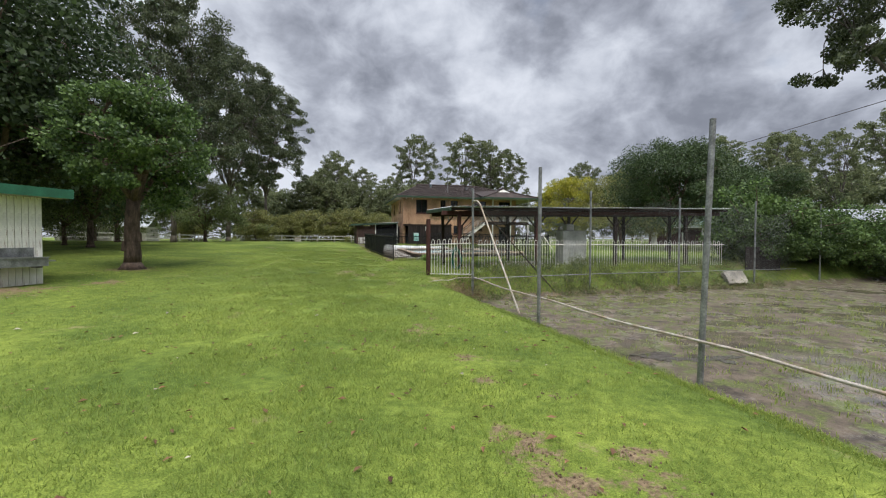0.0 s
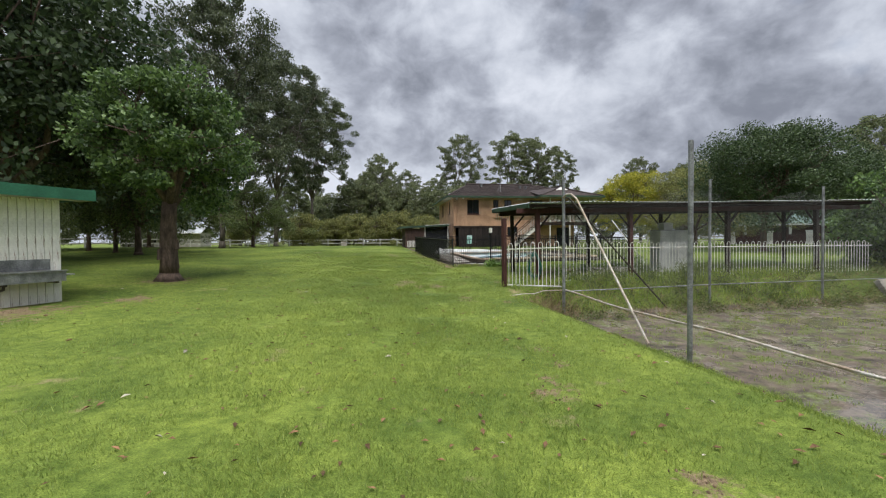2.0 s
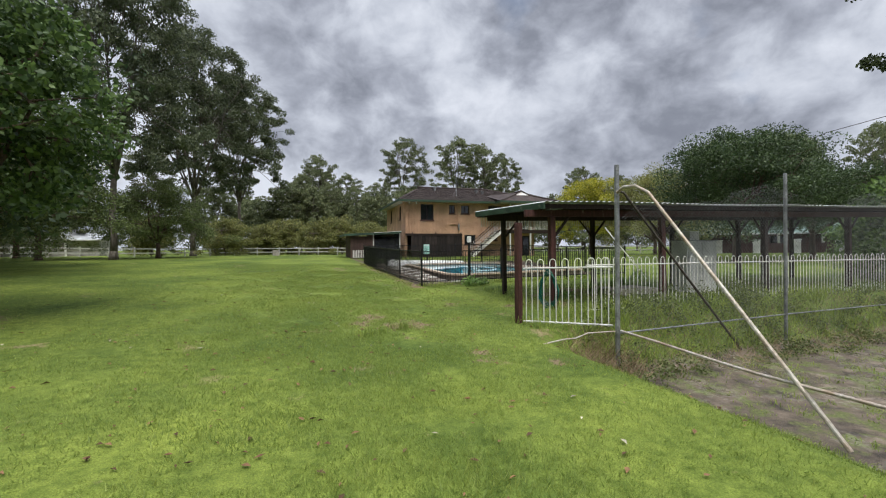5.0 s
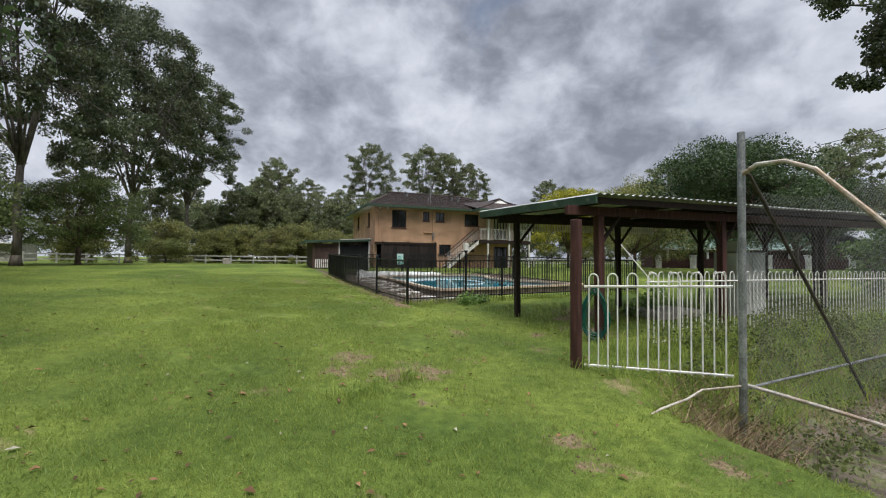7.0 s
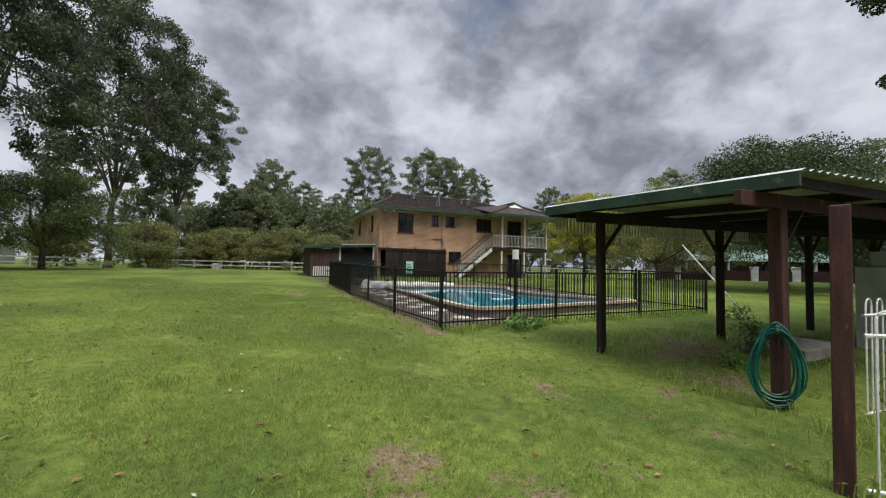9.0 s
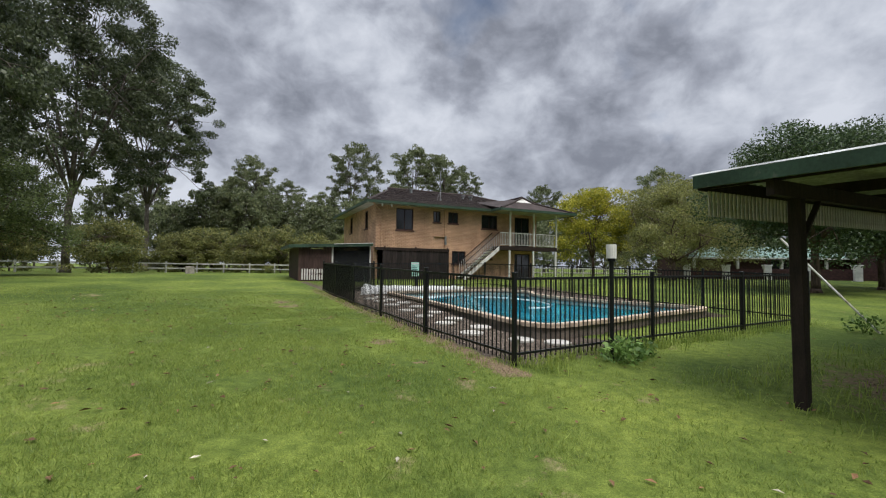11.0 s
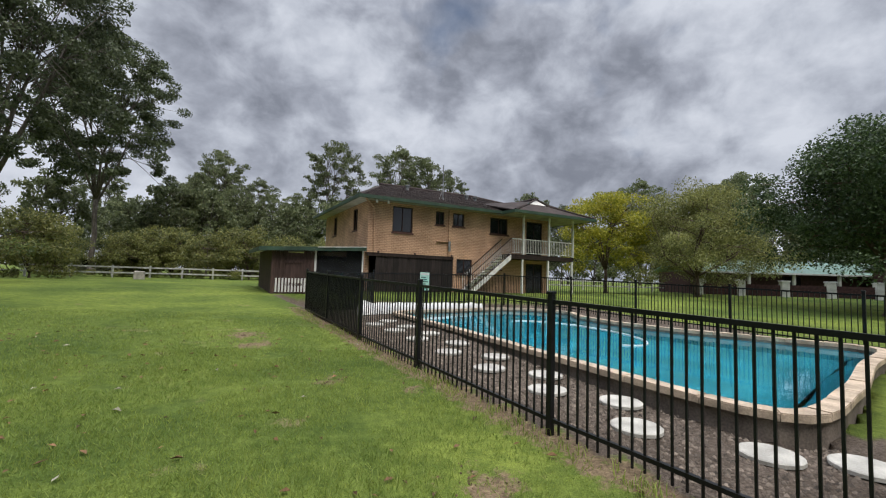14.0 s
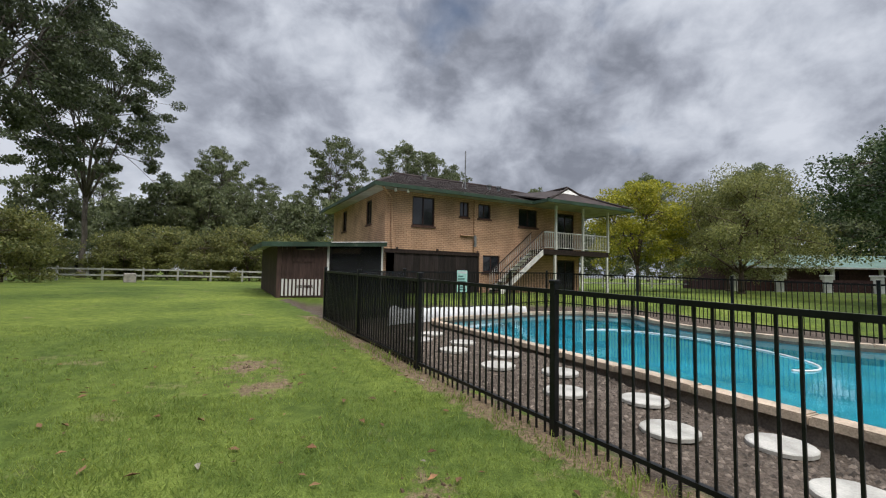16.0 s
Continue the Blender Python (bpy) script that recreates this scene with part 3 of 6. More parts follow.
def window(parent, u0, z0, u1, z1, along="x", at=0.0, mull=1, name="window", sill=True, curtain=True):
    """A sliding window set back in the brickwork: frame, panes, brick sill."""
    P = (lambda g, a, d0, z, b, d1, y: g.box(a, at + d0, z, b, at + d1, y)) if along == "x" else (lambda g, a, d0, z, b, d1, y: g.box(at + d0, a, z, at + d1, b, y))
    g, w = Geo(), 0.055
    P(g, u0, 0.05, z0, u0 + w, 0.11, z1); P(g, u1 - w, 0.05, z0, u1, 0.11, z1)
    P(g, u0 + w, 0.05, z0, u1 - w, 0.11, z0 + w); P(g, u0 + w, 0.05, z1 - w, u1 - w, 0.11, z1)
    for k in range(1, mull + 1):
        m = lerp(u0, u1, k / (mull + 1))
        P(g, m - 0.025, 0.055, z0 + w, m + 0.025, 0.105, z1 - w)
    fr = part(name, g, "window_frame", parent, "dark brown aluminium sliding window")
    for k in range(mull + 1):
        a, b = lerp(u0, u1, k / (mull + 1)), lerp(u0, u1, (k + 1) / (mull + 1))
        part("pane", P(Geo(), a + 0.03, 0.075 + 0.008 * k, z0 + w, b - 0.03, 0.081 + 0.008 * k, z1 - w), GLASS, fr)
    if sill:
        part("sill", P(Geo(), u0 - 0.06, -0.04, z0 - 0.09, u1 + 0.06, 0.05, z0 - 0.003), "sill_brick", fr, "dark brick sill")
    return fr


def make_house():
    h = thing("house", "two-storey cream brick house with dark tiled roof", "house", HOUSE)
    W, D, ZF, ZE = 11.3, 8.8, 2.93, 5.58
    fw = [(1.22, 4.04, 2.28, 5.36), (3.57, 4.62, 4.06, 5.34), (4.58, 4.62, 5.27, 5.34), (6.95, 4.40, 8.15, 5.34), (9.5, 3.25, 10.7, 5.32)]
    part("wall", wall_with_holes(0.0, W, ZF, ZE, fw, 0.23), BRICK, h, "upper front wall of cream brick")
    lw = [(1.8, 4.18, 2.6, 5.34), (6.0, 4.18, 6.8, 5.34)]
    part("wall", wall_with_holes(0.235, D - 0.235, ZF, ZE, lw, 0.23, "y"), BRICK, h, "upper end wall of cream brick")
    part("wall", Geo().box(0, D - 0.23, GZ, W, D, ZE), BRICK, h)
    part("wall", Geo().box(W - 0.23, 0.235, GZ, W, D - 0.235, ZE), BRICK, h)
    fl = [(4.86, 2.0, 5.82, 2.82), (7.05, 2.35, 7.75, 2.8), (9.5, 0.9, 10.75, 2.75)]
    part("wall", wall_with_holes(4.66, W - 0.235, GZ, ZF - 0.004, fl, 0.23), BRICK, h, "lower front wall of cream brick")
    part("wall", Geo().box(0, 0.4, GZ, 0.23, D - 0.235, ZF - 0.004), BRICK, h)
    part("floor_slab", Geo().box(0.24, 0.24, ZF - 0.12, W - 0.24, D - 0.24, ZF + 0.02), "dark_timber", h)
    part("ceiling", Geo().box(0.24, 0.24, ZE - 0.05, W - 0.24, D - 0.24, ZE - 0.01), "soffit", h)
    for q in fw[:4]:
        window(h, *q)
    for q in lw:
        window(h, *q, along="y", mull=1)
    for q in fl[:2]:
        window(h, *q)
    for q, nm in ((fw[4], "sliding_door"), (fl[2], "sliding_door")):
        window(h, *q, name=nm, sill=False)
    # dark board wall under the upper floor
    k = 0
    u = 0.45
    while u < 4.62:
        w = 0.29
        part("wall_board", Geo().box(u, 0.02 + 0.012 * (k % 2), GZ, min(u + w, 4.645), 0.06 + 0.012 * (k % 2), ZF - 0.02), "dark_boards", h)
        u, k = u + w + 0.006, k + 1
    part("beam", Geo().box(0.0, -0.02, ZF - 0.17, 4.66, 0.015, ZF - 0.006), "dark_timber", h)
    for u in (0.5, 2.4, 4.5):
        part("bracket", Geo().box(u, -0.05, ZF - 0.02, u + 0.09, 0.1, ZF + 0.09), "brown_slat", h)
    # roof: main hip with gablet, and a hip over the verandah
    e, zt = 0.62, ZE + 0.06
    x0, x1, y0, y1 = -e, W + 1.9, -e, D + e
    yr, zr = (y0 + y1) / 2, 7.36
    ra, rb = 2.1, W - 2.6
    g = Geo()
    th = 0.07
    g.slab([(x0, y0, zt), (x1, y0, zt), (rb, yr, zr), (ra, yr, zr)], th)
    g.slab([(x1, y1, zt), (x0, y1, zt), (ra, yr, zr), (rb, yr, zr)], th)
    g.slab([(x0, y1, zt), (x0, y0, zt), (ra - 0.35, yr - 0.75, zr - 0.33), (ra - 0.35, yr + 0.75, zr - 0.33)], th)
    g.slab([(x1, y0, zt), (x1, y1, zt), (rb, yr, zr)], th)
    roof = part("roof", g, "tile_roof", h, "dark brown concrete tile roof")
    part("gablet", Geo().add([(ra - 0.33, yr - 0.75, zr - 0.36), (ra - 0.33, yr + 0.75, zr - 0.36), (ra - 0.05, yr, zr)], [(0, 1, 2)]), "white_paint", roof, "small white gablet")
    # tile courses
    g = Geo()
    for k in range(1, 24):
        t = k / 24
        a, b = Vector((lerp(x0, ra, t), lerp(y0, yr, t), lerp(zt, zr, t) + 0.012)), Vector((lerp(x1, rb, t), lerp(y0, yr, t), lerp(zt, zr, t) + 0.012))
        g.tube([a, b], 0.020, 4, caps=False)
        a2 = Vector((lerp(x0, ra - 0.35, t), lerp(y0, yr - 0.75, t), lerp(zt, zr - 0.33, t) + 0.012))
        b2 = Vector((a2.x, lerp(y1, yr + 0.75, t), a2.z))
        g.tube([a2, b2], 0.020, 4, caps=False)
    tagged(part("tile_relief", g, "tile_roof", roof), kind="stuff")
    part("ridge_capping", Geo().tube([(ra - 0.1, yr, zr + 0.02), (rb, yr, zr + 0.02)], 0.11, 8).tube([(x0, y0, zt), (ra - 0.35, yr - 0.75, zr - 0.31)], 0.09, 6).tube([(x1, y0, zt), (rb, yr, zr)], 0.09, 6), "tile_roof", roof)
    # verandah wing roof
    wx0, wx1, wy0, wr, wz = 7.35, 13.2, -1.75, 9.7, 6.62
    g = Geo()
    g.slab([(wx0, wy0, zt - 0.02), (wr, wy0 + 1.35, wz), (wr, 2.0, wz), (wx0, 2.2, zt + 0.9)], th)
    g.slab([(wr, wy0 + 1.35, wz), (wx1, wy0, zt - 0.02), (wx1, 2.2, zt), (wr, 2.0, wz)], th)
    g.slab([(wx0, wy0, zt - 0.02), (wx1, wy0, zt - 0.02), (wr + 0.75, wy0 + 0.95, wz - 0.38), (wr - 0.75, wy0 + 0.95, wz - 0.38)], th)
    wing = part("verandah_roof", g, "tile_roof", h, "dark tiled hip roof over the verandah")
    part("gablet", Geo().add([(wr - 0.72, wy0 + 0.97, wz - 0.36), (wr + 0.72, wy0 + 0.97, wz - 0.36), (wr, wy0 + 1.2, wz + 0.02)], [(0, 1, 2)]), "white_paint", wing, "small white gablet")
    part("ridge_capping", Geo().tube([(wr - 0.85, wy0 + 0.93, wz - 0.42), (wr, wy0 + 1.15, wz + 0.03), (wr + 0.85, wy0 + 0.93, wz - 0.42)], 0.06, 6).tube([(wr, wy0 + 1.2, wz + 0.03), (wr, 2.0, wz + 0.03)], 0.09, 6).tube([(wx0, wy0, zt), (wr - 0.8, wy0 + 0.93, wz - 0.4)], 0.08, 6).tube([(wx1, wy0, zt), (wr + 0.8, wy0 + 0.93, wz - 0.4)], 0.08, 6), "tile_roof", wing)
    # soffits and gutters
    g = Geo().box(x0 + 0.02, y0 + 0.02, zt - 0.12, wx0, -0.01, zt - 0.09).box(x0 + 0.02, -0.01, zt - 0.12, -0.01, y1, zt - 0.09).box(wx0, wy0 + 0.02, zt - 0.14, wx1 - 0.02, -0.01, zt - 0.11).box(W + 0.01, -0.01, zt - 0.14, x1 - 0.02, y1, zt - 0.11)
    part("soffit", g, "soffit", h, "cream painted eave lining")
    g = Geo().box(x0 - 0.1, y0 - 0.1, zt - 0.14, wx0, y0, zt + 0.02).box(x0 - 0.1, y0, zt - 0.14, x0, y1 + 0.1, zt + 0.02).box(wx0 - 0.1, wy0 - 0.1, zt - 0.16, wx1 + 0.1, wy0, zt).box(wx0 - 0.1, wy0, zt - 0.16, wx0, y0 - 0.1, zt).box(wx1, wy0, zt - 0.16, wx1 + 0.1, y1, zt)
    part("gutter", g, "green_fascia", h, "dark green gutter")
    # pipes, vents, mast
    part("downpipe", Geo().tube([(-0.3, -0.5, zt - 0.15), (0.25, -0.06, zt - 0.5), (0.32, -0.06, 2.95)], 0.045, 8), BRICK, h, "cream painted downpipe")
    part("downpipe", Geo().tube([(4.33, -0.06, ZE - 0.1), (4.33, -0.06, 3.0)], 0.05, 8).tube([(3.6, -0.06, 3.72), (4.33, -0.06, 3.72)], 0.045, 8), BRICK, h)
    part("vent_cap", Geo().tube([(4.36, -0.09, 3.2), (4.36, -0.09, 3.75)], 0.075, 10), "galv", h, "grey vent canister")
    part("roof_mast", Geo().tube([(4.6, 1.3, 6.1), (4.6, 1.3, 8.3)], 0.035, 8).tube([(4.6, 1.3, 7.0), (4.2, 1.0, 6.1)], 0.012, 5).tube([(4.6, 1.3, 5.95), (4.6, 1.3, 6.35)], 0.07, 8), "galv", h, "galvanised mast on the roof")
    for u, v, z in ((3.3, 3.3, 7.02), (6.9, 2.6, 6.75), (7.4, 2.4, 6.68)):
        part("roof_vent", Geo().tube([(u, v, z - 0.1), (u, v, z + 0.22)], 0.09, 8).tube([(u, v, z + 0.2), (u, v, z + 0.28)], 0.16, 8), "galv", h)
    for u in (0.2, 0.75):
        part("floodlight", Geo().tube([(u, -0.55, zt - 0.17), (u, -0.62, zt - 0.3)], 0.05, 8), "white_paint", h, "white flood lamp under the eave")
    # verandah
    VF, zb = -1.0, 3.22
    part("verandah_deck", Geo().box(8.0, VF, zb - 0.26, 12.25, -0.01, zb), "dark_timber", h, "dark stained verandah deck")
    part("verandah_deck", Geo().box(7.68, VF, zb - 0.26, 7.99, -0.01, zb), "dark_timber", h)
    for u in (8.5, 10.35, 12.2):
        part("verandah_post", Geo().box(u - 0.05, VF - 0.055, zb + 0.002, u + 0.05, VF + 0.045, zt - 0.142), "white_paint", h)
        part("verandah_post", Geo().box(u - 0.05, VF + 0.02, GZ, u + 0.05, VF + 0.12, zb - 0.262), "white_paint", h)
    bal = part("balustrade", Geo().box(7.75, VF - 0.02, zb + 0.86, 12.15, VF + 0.03, zb + 0.91).box(7.75, VF - 0.015, zb + 0.08, 12.15, VF + 0.025, zb + 0.11), "white_metal", h, "white metal balustrade")
    me = Geo().box(-0.011, -0.011, 0, 0.011, 0.011, 0.745).mesh("baluster", "white_metal")
    u = 7.8
    while u < 12.1:
        if min(abs(u - q) for q in (8.5, 10.35)) > 0.09:
            part("baluster", me, None, bal).location = (u, VF + 0.005, zb + 0.112)
        u += 0.12
    # stair along the wall
    n, s0, s1 = 11, (5.15, 1.05), (7.7, zb)
    st = thing("staircase", "straight outside stair with white handrails up to the verandah", "stairs", HOUSE)
    for v in (VF, VF + 0.88):
        part("stringer", Geo().add([(s0[0], v, s0[1] - 0.22), (s1[0], v, s1[1] - 0.3), (s1[0], v, s1[1] - 0.02), (s0[0], v, s0[1] + 0.06), (s0[0], v + 0.05, s0[1] - 0.22), (s1[0], v + 0.05, s1[1] - 0.3), (s1[0], v + 0.05, s1[1] - 0.02), (s0[0], v + 0.05, s0[1] + 0.06)], [(0, 1, 2, 3), (7, 6, 5, 4), (0, 4, 5, 1), (1, 5, 6, 2), (2, 6, 7, 3), (3, 7, 4, 0)]), "white_metal", st)
    me = Geo().bevel_box(-0.13, VF + 0.052, -0.04, 0.13, VF + 0.878, 0).mesh("tread", "dark_timber")
    for k in range(n):
        t = (k + 0.5) / n
        part("tread", me, None, st).location = (lerp(s0[0], s1[0], t), 0, lerp(s0[1], s1[1], t))
    for v in (VF + 0.025, VF + 0.9):
        part("handrail", Geo().tube([(s0[0], v, s0[1] + 0.9), (s1[0], v, s1[1] + 0.9)], 0.028, 6).tube([(s0[0], v, s0[1] + 0.16), (s1[0], v, s1[1] + 0.16)], 0.016, 6), "dark_timber" if v > VF + 0.5 else "brown_slat", st)
        me2 = Geo().tube([(0, v, 0.05), (0, v, 0.9)], 0.011, 5).mesh("baluster", "white_metal")
        for k in range(19):
            t = (k + 0.4) / 19
            part("baluster", me2, None, st).location = (lerp(s0[0], s1[0], t), 0, lerp(s0[1], s1[1], t))


make_house()


def make_lean_to():
    """Slatted timber lean-to with a green trimmed flat roof at the end of the house."""
    h = thing("lean_to_shed", "brown slatted timber lean-to with green roof trim", "shed", HOUSE)
    u0, u1, v0, v1 = -4.35, -0.9, -2.2, 2.6
    part("roof", Geo().slab([(u0 - 0.45, v0 - 0.25, 2.78), (u1 + 0.1, v0 - 0.25, 2.98), (u1 + 0.1, v1, 3.02), (u0 - 0.45, v1, 2.82)], 0.05), "roof_sheet", h, "flat metal roof")
    part("fascia", Geo().slab([(u0 - 0.48, v0 - 0.29, 2.80), (u1 + 0.1, v0 - 0.29, 3.0), (u1 + 0.1, v0 - 0.252, 3.0), (u0 - 0.48, v0 - 0.252, 2.80)], 0.16).slab([(u0 - 0.49, v0 - 0.25, 2.79), (u0 - 0.452, v0 - 0.25, 2.79), (u0 - 0.452, v1, 2.83), (u0 - 0.49, v1, 2.83)], 0.16), "green_fascia", h, "green metal fascia")
    part("trim", Geo().slab([(-2.75, v0 - 0.32, 2.905), (u1 + 0.1, v0 - 0.32, 3.02), (u1 + 0.1, v0 - 0.293, 3.02), (-2.75, v0 - 0.293, 2.905)], 0.03), "white_paint", h)
    me = Geo().box(0, 0, 0, 0.135, 0.02, 1.75).mesh("slat", "brown_slat")
    k, u = 0, u0
    while u < -2.75:
        if abs(u - (-3.55)) > 0.32:
            part("slat", me, None, h).location = (u, v0 + 0.01 * (k % 2), 0.98)
        u, k = u + 0.142, k + 1
    me2 = Geo().box(0, 0, 0, 0.02, 0.135, 1.80).mesh("slat", "brown_slat")
    v = v0 + 0.05
    while v < v1 - 0.1:
        part("slat", me2, None, h).location = (u0, v, 0.96)
        v += 0.142
    me3 = Geo().box(0, 0, 0, 0.06, 0.02, 0.55).mesh("picket", "white_paint")
    for k in range(11):
        part("picket", me3, None, h).location = (-4.2 + 0.115 * k, v0 - 0.03, 1.05)
    part("gate", Geo().box(-3.9, v0 - 0.004, 1.0, -3.22, v0 + 0.03, 2.62).box(-3.88, v0 - 0.03, 1.3, -3.24, v0 - 0.005, 1.4).box(-3.88, v0 - 0.03, 2.2, -3.24, v0 - 0.005, 2.3), "brown_slat", h)
    part("screen", Geo().box(-2.72, v0, 0.9, u1, v0 + 0.02, 2.84), "shade_cloth", h, "black shade cloth screen")
    part("post", Geo().box(-2.80, v0 - 0.02, 0.9, -2.725, v0 + 0.06, 2.86), "white_paint", h)
    part("post", Geo().box(u1 + 0.002, v0 - 0.02, 0.85, u1 + 0.06, v0 + 0.05, 2.9), "white_paint", h)
    part("side_panel", Geo().box(u1 + 0.01, v0 + 0.052, 0.85, u1 + 0.05, 0.35, 2.93), "greygreen", h, "grey-green metal side panel")
    part("back_wall", Geo().box(u0, v1 - 0.05, 0.95, 0.0, v1, 2.75), "dark_boards", h)


make_lean_to()

# ---------------------------------------------------------------- pool
def ring_strip(g, a, za, b, zb):
    n, k = len(a), len(g.v)
    g.v += [(x, y, za) for x, y in a] + [(x, y, zb) for x, y in b]
    g.f += [(k + i, k + (i + 1) % n, k + n + (i + 1) % n, k + n + i) for i in range(n)]


def make_pool():
    p = thing("swimming_pool", "in-ground swimming pool with blue water and sandy stone coping", "pool")
    o, i1 = POOL_LOOP, inset(POOL_LOOP, 0.20)
    g = Geo()
    ring_strip(g, inset(o, 0.05), 0.2, inset(o, 0.05), COPING_Z - 0.07)
    part("outer_wall", g, "pool_wall", p, "raised grey rendered pool surround")
    # coping in single blocks
    n = len(o)
    for k in range(0, n, 2):
        q = [o[k], o[(k + 1) % n], o[(k + 2) % n]]
        r = [i1[(k + 2) % n], i1[(k + 1) % n], i1[k]]
        c = Vector((sum(a[0] for a in q + r) / 6, sum(a[1] for a in q + r) / 6))
        poly = [tuple(c + (Vector(a) - c) * 0.988) for a in q + r]
        g = Geo().prism(poly, -0.065, 0.0)
        top = [tuple(c + (Vector(a) - c) * 0.965) for a in poly]
        g.prism(top, 0.0, 0.012)
        ob = part("coping_block", g, "coping", p)
        ob.location.z = COPING_Z - 0.012 + 0.003 * ((k * 7) % 3)
    g = Geo()
    ring_strip(g, i1, COPING_Z - 0.078, i1, WATER_Z - 0.12)
    part("waterline_band", g, "pool_wall", p)
    g = Geo()
    i2 = inset(POOL_LOOP, 0.205)
    ring_strip(g, i2, WATER_Z - 0.1, inset(POOL_LOOP, 0.6), -0.6)
    lo = inset(POOL_LOOP, 0.6)
    g.add([(x, y, -0.6) for x, y in lo], [tuple(range(len(lo)))])
    part("basin", g, "pool_tile", p, "blue painted basin")
    w = Geo().add([(x, y, WATER_Z) for x, y in inset(POOL_LOOP, 0.18)], [tuple(range(n))])
    wo = part("water", w, WATER, p, "clear blue water")
    wo.visible_shadow = False
    # pool hose floating on the water
    pts = [(0.2 + 1.12 * math.cos(a) - 0.14 * a, 29.3 + 2.0 * math.sin(a) + 0.12 * a, WATER_Z + 0.008) for a in np.linspace(-1.9, 1.9, 26)]
    tagged(part("pool_cleaner_hose", Geo().tube(pts, 0.017, 6), "white_metal"), "thin white cleaner hose floating on the pool water", "hose")
    # rolled cover along the far end
    g = Geo()
    a, b = Vector((-4.7, 33.15)), Vector((0.2, 35.85))
    m, q = 40, 9
    for i in range(m + 1):
        c = a.lerp(b, i / m)
        r = (0.30 - 0.12 * i / m) + 0.05 * noise.noise((i * 0.35, 1.3, 0))
        for j in range(q):
            t = math.pi * j / (q - 1)
            rr = r * (1 + 0.14 * noise.noise((i * 0.5, j * 0.9, 5)))
            g.v.append((c.x - 0.22 * math.cos(t) * rr * 4.2 * -0.4, c.y + math.cos(t) * rr * 1.6, 0.62 + math.sin(t) * rr * 1.2))
    g.f += [(i * q + j, (i + 1) * q + j, (i + 1) * q + j + 1, i * q + j + 1) for i in range(m) for j in range(q - 1)]
    tagged(part("pool_cover", g, "cover", None, smooth=True), "bunched white pool cover lying at the pool end", "pool cover")


make_pool()


def make_stepping_stones():
    g = Geo()
    n = 18
    for r, z in ((0.235, 0.0), (0.235, 0.03), (0.222, 0.038)):
        g.v += [(r * math.cos(2 * math.pi * i / n), r * math.sin(2 * math.pi * i / n), z) for i in range(n)]
    g.f += [(k * n + i, k * n + (i + 1) % n, (k + 1) * n + (i + 1) % n, (k + 1) * n + i) for k in (0, 1) for i in range(n)] + [tuple(range(2 * n, 3 * n))]
    me = g.mesh("stepping_stone", "stone_slab")
    d = (Vector(FENCE_B) - Vector(FENCE_A)).normalized()
    nrm = Vector((d.y, -d.x))
    for k in range(14):
        u, off = 2.25 + 0.6 * k + 0.05 * noise.noise((k * 1.7, 0, 0)), (0.72 if k % 2 == 0 else 1.27) + 0.03 * k + 0.05 * noise.noise((k * 1.3, 0, 7))
        p = Vector(FENCE_A) + d * u + nrm * off
        ob = new("stepping_stone", me)
        ob.location = (p.x, p.y, ground_z(p.x, p.y) + 0.012)
        ob.rotation_euler = (radians(2 * noise.noise((u, 1, 1))), radians(2 * noise.noise((u, 2, 1))), u)
        tagged(ob, "round pale concrete stepping stone set in gravel", "stone", "stepping stones by the pool")
    for p in ((-1.83, 22.75), (-1.28, 22.42)):
        ob = new("stepping_stone", me)
        ob.location = (*p, ground_z(*p) + 0.012)
        tagged(ob, "round pale concrete stepping stone set in gravel", "stone", "stepping stones by the pool")


make_stepping_stones()


def yard_z(p):
    """Foot of the pool fence, set out to one even fall."""
    return 0.425 + 0.0225 * (p[1] - 21.06)


